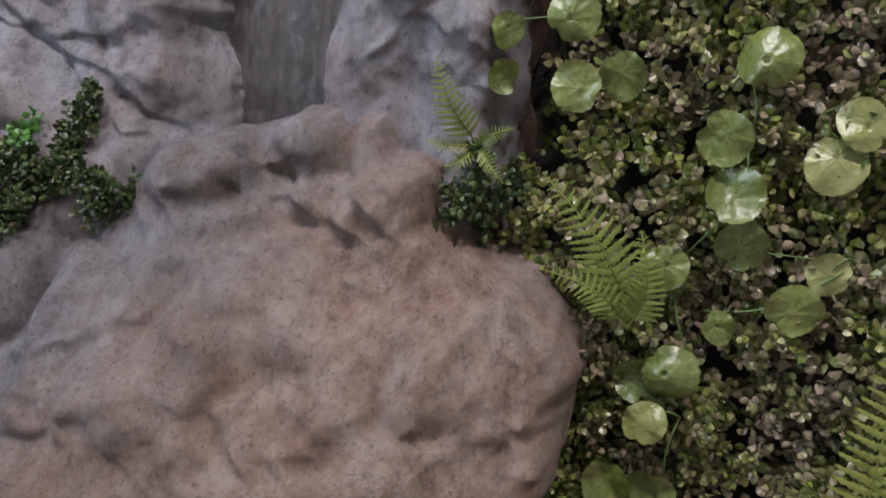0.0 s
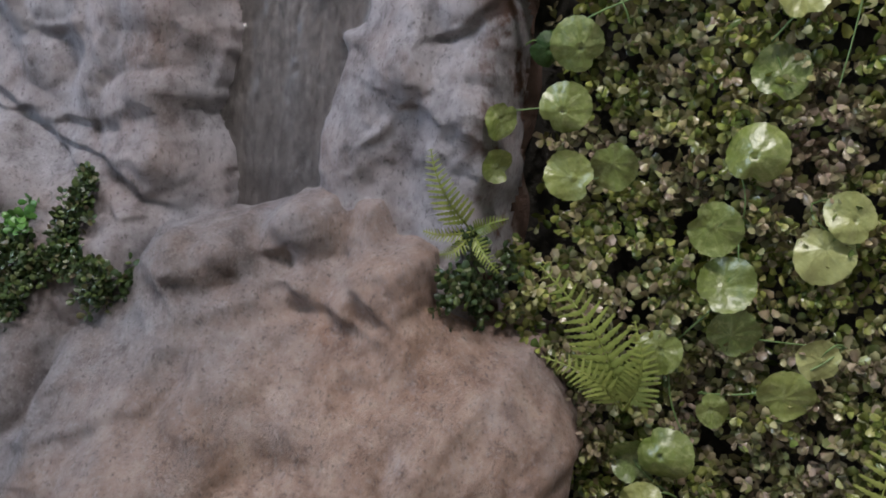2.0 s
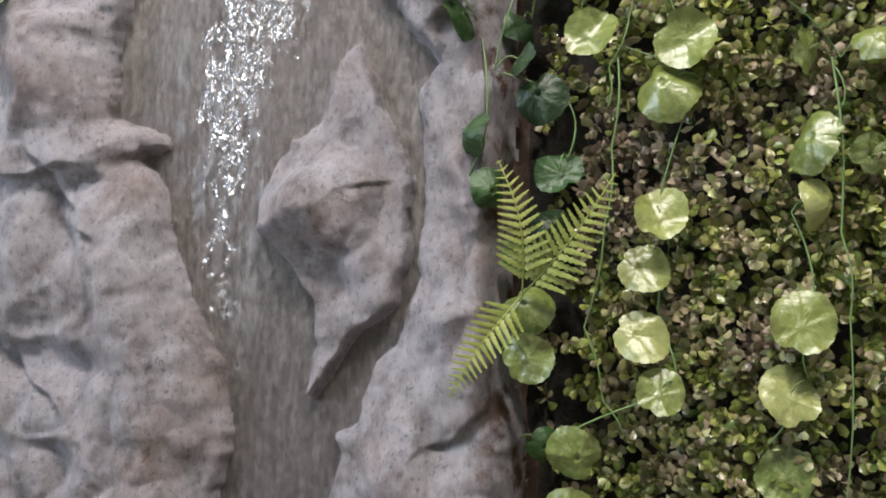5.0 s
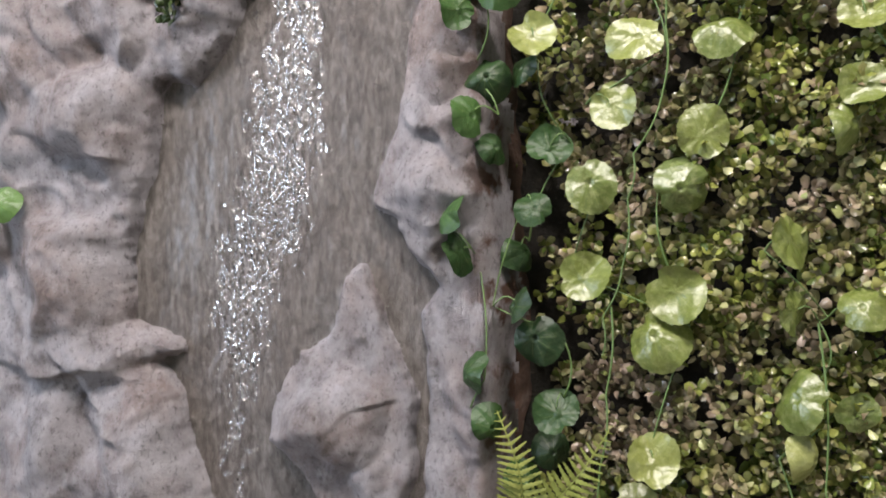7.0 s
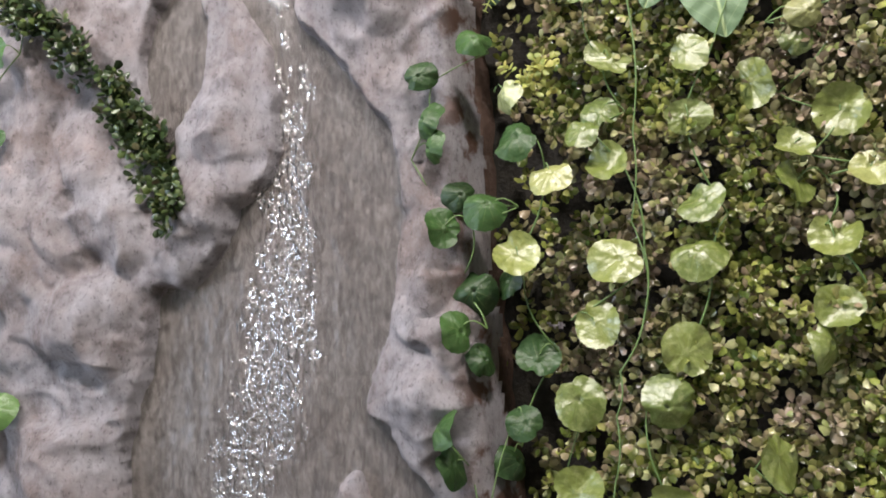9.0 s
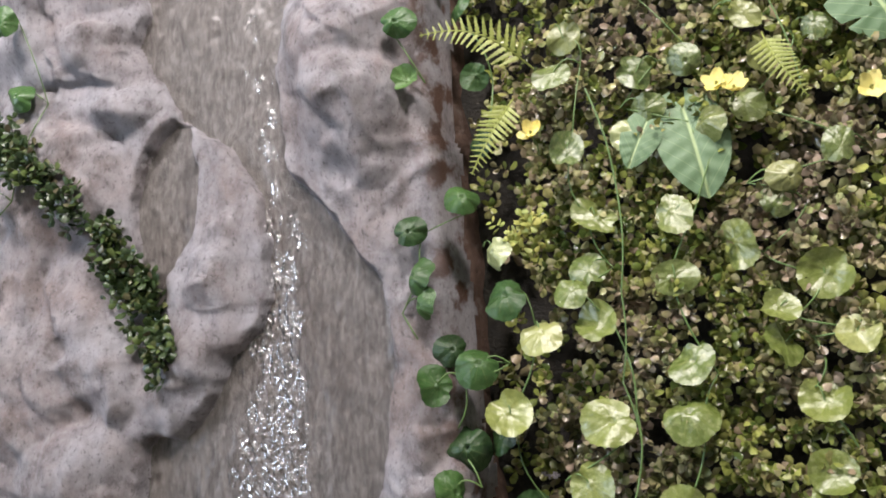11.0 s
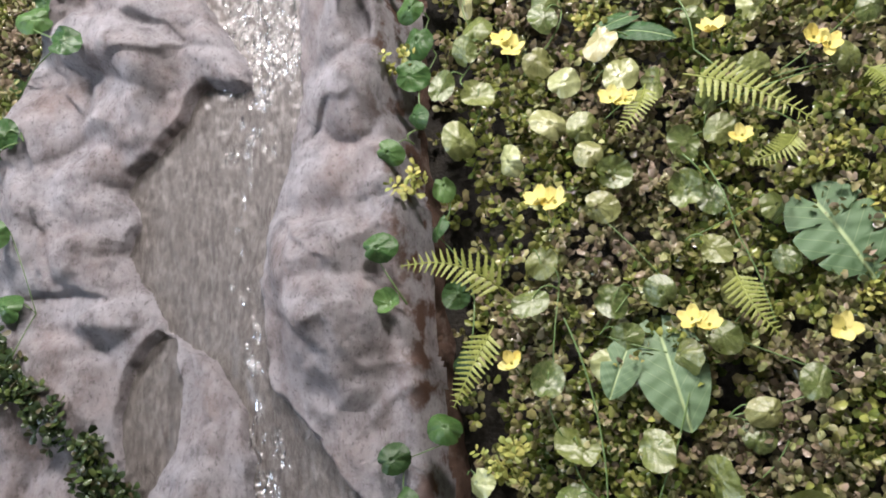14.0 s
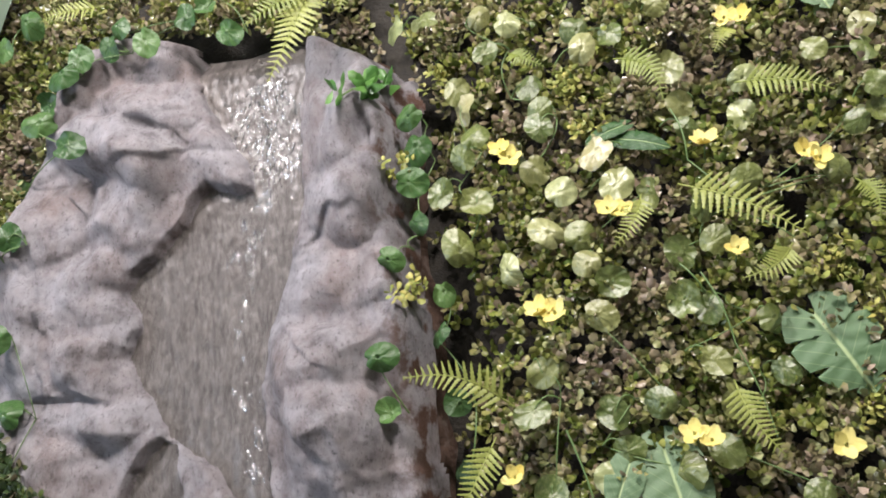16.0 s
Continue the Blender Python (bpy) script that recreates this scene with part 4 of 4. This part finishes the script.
# ---- ferns ----
def frond(rng, tip, droop, breadth, lobes=17):
    """A frond from the origin to tip: a thin midrib and toothed leaflets that shorten to the end."""
    tip = Vector(tip)
    spine = [tip * t + Vector((0, droop * math.sin(math.pi * t * 0.8), 0)) for t in (k / 24 for k in range(25))]
    bow = tip.cross(Vector((0, 1, 0))) * rng.uniform(-0.16, 0.16)
    spine = [p + bow * math.sin(math.pi * k / 24) for k, p in enumerate(spine)]
    pieces = [tube(spine, 0.0011)]
    face = Vector((0, -1, 0))
    for k in range(lobes):
        t = 0.14 + 0.84 * k / (lobes - 1)
        i = min(int(t * 24), 23)
        p, d = spine[i].lerp(spine[i + 1], t * 24 - i), (spine[i + 1] - spine[i]).normalized()
        length = breadth * (1 - t) ** 0.75 * min(1.0, 0.55 + t * 2.2) + 0.0025
        for s in (-1, 1):
            out = (d.cross(face) * s + d * 0.42 + face * rng.uniform(-0.05, 0.30)).normalized()
            wide = out.cross(face).normalized()
            verts, faces = [tuple(p)], []
            teeth = 5
            for j in range(teeth):
                u0, u1 = (j + 0.35) / teeth, (j + 0.9) / teeth
                w = length * 0.145 * (1 - 0.75 * j / teeth)
                for u, ww in ((u0, w), (u1, w * 0.55)):
                    q = p + out * length * u + face * (-0.10 * length * u * u)
                    verts += [tuple(q + wide * ww), tuple(q + face * ww * 0.25), tuple(q - wide * ww)]
            verts.append(tuple(p + out * length))
            faces += [(0, 1, 2), (0, 2, 3)]
            n = teeth * 2
            for j in range(n - 1):
                a = 1 + 3 * j
                faces += [(a, a + 3, a + 4, a + 1), (a + 1, a + 4, a + 5, a + 2)]
            a = 1 + 3 * (n - 1)
            faces += [(a, len(verts) - 1, a + 1), (a + 1, len(verts) - 1, a + 2)]
            pieces.append((verts, faces))
    return joined(pieces)


def fern(x, z, tips, breadth, y=-0.012, label="yellow-green fern fronds rising from the leaf mat"):
    rng = random.Random(int(x * 1000 + z * 7000))
    root = thing("fern", label, "fern", "ferns", at=(x, y, z))
    for tx, tz in tips:
        reach = math.hypot(tx - x, tz - z)
        under("frond", mesh_of("frond", *frond(rng, (tx - x, rng.uniform(-0.03, -0.005), tz - z), -0.02, min(breadth, 0.27 * reach), 11 + int(reach * 38)), FERN), root)


fern(0.335, 0.33, [(0.234, 0.470), (0.331, 0.436), (0.247, 0.378)], 0.050)
fern(0.158, 0.490, [(0.115, 0.572), (0.117, 0.491), (0.196, 0.512), (0.131, 0.465), (0.196, 0.460)], 0.030)
fern(0.186, 0.832, [(0.166, 0.957), (0.272, 0.945), (0.126, 0.737)], 0.038)
fern(0.592, 0.13, [(0.572, 0.44), (0.63, 0.38)], 0.05)
fern(0.239, 1.685, [(0.125, 1.724)], 0.030)
fern(0.215, 1.655, [(0.172, 1.570)], 0.034)
fern(0.467, 1.690, [(0.498, 1.612)], 0.035)
fern(0.406, 1.905, [(0.368, 1.842)], 0.034)
fern(0.550, 1.825, [(0.488, 1.785)], 0.036)
fern(0.447, 1.910, [(0.562, 1.822)], 0.030)
fern(0.535, 2.090, [(0.507, 2.045)], 0.030)
fern(0.400, 2.080, [(0.446, 2.003)], 0.030)
fern(0.527, 2.020, [(0.616, 1.975)], 0.030)
fern(0.624, 1.885, [(0.630, 1.830)], 0.034)
fern(0.276, 2.117, [(0.318, 2.078)], 0.030)
fern(-0.315, 2.330, [(-0.403, 2.308)], 0.040, -0.02)
fern(0.022, 2.275, [(-0.062, 2.205), (-0.034, 2.125), (0.05, 2.21)], 0.042, -0.03, "bright fern fronds hanging over the top of the falls")
fern(0.100, 2.262, [(0.076, 2.188), (0.140, 2.21)], 0.036, -0.03, "bright fern fronds hanging over the top of the falls")


# ---- big split leaves ----
def split_leaf_mesh(slit, seed):
    """A heart-shaped blade one metre long, tip along -y, with a midrib and pinnate veins; the split kind has slits between its ribs."""
    rows, cols = 48, 12
    verts, faces = [], []
    for i in range(rows + 1):
        t = i / rows
        w = 0.92 * (t + 0.004) ** 0.42 * (1.0015 - t) ** 0.72
        if slit and 0.12 < t < 0.9:
            w *= 1 - 0.55 * max(0.0, math.cos(math.tau * (t * 3.3 + 0.1))) ** 16
        for j in range(-cols, cols + 1):
            s = j / cols
            x, y = s * w, 0.42 - t + 0.24 * abs(s) ** 1.5 * (1 - t) ** 3
            vein = math.cos(math.tau * (t * 6.0 - abs(s) * 0.9))
            verts.append((x, y, 0.10 * abs(x) - 0.30 * x * x - 0.30 * y * y + 0.006 * vein * min(1, abs(s) * 3) - 0.022 * math.exp(-((s / 0.08) ** 2))))
    n = 2 * cols + 1
    for i in range(rows):
        for j in range(2 * cols):
            k = i * n + j
            faces.append((k, k + n, k + n + 1, k + 1))
    return verts, faces


def big_leaf(x, z, size, spin, notches, lift, label, breadth=0.84, material=BIG):
    root = thing("split_leaf_plant", label, "leaf plant", "big leaves", at=(x, -0.004, z))
    under("blade", mesh_of("blade", *split_leaf_mesh(notches, 1), material), root, "", pose(0, 0, 0, 90 - lift, 0, 0) @ pose(0, 0, 0, 0, 0, spin) @ Matrix.Scale(size, 4) @ Matrix.Scale(breadth, 4, Vector((1, 0, 0))))
    under("stalk", mesh_of("stalk", *tube(arc((0, 0.05, size * 0.55), (0, 0.002, size * 0.1), (0, -0.01, 0), 6), 0.0016), STEM), root)


big_leaf(0.395, 1.588, 0.100, 10, False, 6, "broad heart-shaped green leaf lying on the mat")
big_leaf(0.342, 1.598, 0.056, -25, False, 8, "broad heart-shaped green leaf lying on the mat")
big_leaf(0.575, 1.715, 0.094, 24, True, 6, "large deeply split green leaf on the mat", 1.08)
big_leaf(0.414, 1.974, 0.062, 68, False, 14, "glossy dark green pointed leaf on the mat", 0.5, DEEP)
big_leaf(0.380, 1.992, 0.050, -70, False, 14, "glossy dark green pointed leaf on the mat", 0.5, DEEP)
big_leaf(0.630, 2.135, 0.075, 20, True, 12, "large deeply split green leaf on the mat")


# ---- yellow flowers and sprigs ----
def petal_mesh():
    verts, faces = [], []
    for k in range(6):
        u = k / 5
        w = 0.42 * math.sin(math.pi * (0.12 + 0.80 * u)) ** 0.8
        for s in (-1, -0.5, 0, 0.5, 1):
            verts.append((w * s, u, 0.22 * u * u + 0.14 * s * s * u - 0.05 * math.cos(s * 6) * u))
    for k in range(5):
        for j in range(4):
            a = k * 5 + j
            faces.append((a, a + 1, a + 6, a + 5))
    return verts, faces


PETAL_MESH = mesh_of("petal", *petal_mesh(), PETAL)
HEART_MESH = mesh_of("flower_heart", *tube([(0, 0, 0.0), (0, 0, 0.18), (0, 0, 0.30)], 0.16, 8), SPRIG)


def flower(x, z, size):
    rng = random.Random(int(x * 5000 + z * 900))
    root = thing("yellow_flower", "small yellow artificial flower with rounded petals", "flower", "yellow flowers", at=(x, -0.022, z))
    root.rotation_euler = (radians(90 - rng.uniform(0, 35)), radians(rng.uniform(-20, 20)), 0)
    for bx, by in ((0.0, 0.0), (0.42, -0.38)):
        if by and rng.random() < 0.3:
            continue
        turn = rng.uniform(0, 360)
        for k in range(5):
            under("petal", PETAL_MESH, root, "", pose(bx * size, by * size, 0, 0, 0, turn + 72 * k + rng.uniform(-9, 9)) @ pose(0, 0, 0, rng.uniform(-5, 30)) @ Matrix.Scale(size * 0.5, 4))
        under("flower_heart", HEART_MESH, root, "", pose(bx * size, by * size, 0) @ Matrix.Scale(size * 0.35, 4))
    under("stalk", mesh_of("stalk", *tube([(0, 0, 0), (0.002, 0.004, -0.03), (0, 0.008, -0.055)], 0.001), STEM), root)


for fx, fz, fs in ((0.278, 1.785, 0.042), (0.254, 1.984, 0.036), (0.367, 1.891, 0.034), (0.482, 1.951, 0.040), (0.529, 2.098, 0.036), (0.494, 1.825, 0.032),
                   (0.579, 1.921, 0.034), (0.555, 1.618, 0.038), (0.233, 1.612, 0.034), (0.419, 1.640, 0.036)):
    flower(fx, fz, fs * 0.88)


def tuft(name, label, category, material, centres, spread, count, seed, size, group=""):
    """A bunch of small-leaved shoots round the given places."""
    rng = np.random.default_rng(seed)
    root = thing(name, label, category, group, at=(centres[0][0], 0.0, centres[0][1]))
    pick = rng.integers(0, len(centres), count)
    c = np.array(centres)[pick] + rng.normal(0, spread, (count, 2))
    y = np.array([min(surface_y(a, b), 0.02) for a, b in c]) - rng.uniform(0.002, 0.02, count)
    at = np.stack([c[:, 0] - centres[0][0], y, c[:, 1] - centres[0][1]], -1)
    aim = np.stack([rng.normal(0, 0.6, count), -np.ones(count) * 0.8, rng.normal(0.25, 0.6, count)], -1)
    under("leaves", mesh_of("leaves", *sprigs(rng, at, aim, 3, size, 0.005), material), root)
    if len(centres) > 3:
        bed = [(p - centres[0][0], min(surface_y(p, q), 0.02) - 0.006, q - centres[0][1]) for p, q in centres]
        under("stem", mesh_of("stem", *tube(bed, 0.0018), STEM), root)
    return root


def walk_line(points, count):
    t = np.linspace(0, len(points) - 1, count)
    xs, zs = zip(*points)
    return list(zip(np.interp(t, range(len(xs)), xs), np.interp(t, range(len(zs)), zs)))


tuft("creeper_garland", "dark small-leaved creeper garland lying in the rock gully", "creeper", MOSS,
     walk_line([(-0.47, 1.70), (-0.437, 1.666), (-0.392, 1.639), (-0.336, 1.591), (-0.289, 1.517), (-0.245, 1.454), (-0.221, 1.395)], 26), 0.012, 240, 21, (0.010, 0.016))
tuft("creeper_bush", "dark small-leaved creeper standing up between the rocks", "creeper", MOSS,
     walk_line([(-0.285, 0.492), (-0.287, 0.455), (-0.285, 0.42), (-0.28, 0.405)], 8), 0.008, 90, 22, (0.007, 0.011))
tuft("creeper_bush", "dark small-leaved creeper tucked between the rocks", "creeper", MOSS,
     walk_line([(-0.345, 0.405), (-0.31, 0.40), (-0.335, 0.37), (-0.342, 0.343)], 8), 0.015, 130, 26, (0.008, 0.013))
tuft("creeper_bush", "dark small-leaved creeper trailing down the rock", "creeper", MOSS,
     walk_line([(-0.28, 0.41), (-0.245, 0.40), (-0.217, 0.391), (-0.225, 0.372), (-0.238, 0.363)], 9), 0.008, 80, 23, (0.007, 0.012))
tuft("leafy_sprig", "bright green sprig beside the dark creeper", "plant", BRIGHT, [(-0.333, 0.435), (-0.35, 0.425), (-0.325, 0.445)], 0.007, 9, 24, (0.011, 0.016))
tuft("leafy_sprig", "dark green sprig at the foot of the mat", "plant", MOSS, [(0.16, 0.44), (0.18, 0.42), (0.17, 0.46), (0.15, 0.41)], 0.016, 60, 25, (0.008, 0.013))
for sx, sz, sn in ((0.128, 1.835, 9), (0.589, 1.807, 12), (0.337, 2.064, 14), (0.118, 2.001, 7), (0.177, 2.112, 7), (0.585, 1.646, 10), (0.612, 1.744, 8), (0.352, 1.997, 8), (0.207, 1.506, 16)):
    tuft("yellow_sprig", "yellow-green sprig of tiny leaves", "plant", SPRIG, [(sx, sz), (sx + 0.012, sz + 0.01)], 0.009, sn, int(sz * 1000), (0.008, 0.013), "yellow sprigs")
tuft("leafy_sprig", "bright green drooping sprig over the rock's top edge", "plant", BRIGHT, walk_line([(0.105, 2.128), (0.085, 2.11), (0.064, 2.087)], 5), 0.006, 4, 31, (0.018, 0.028))
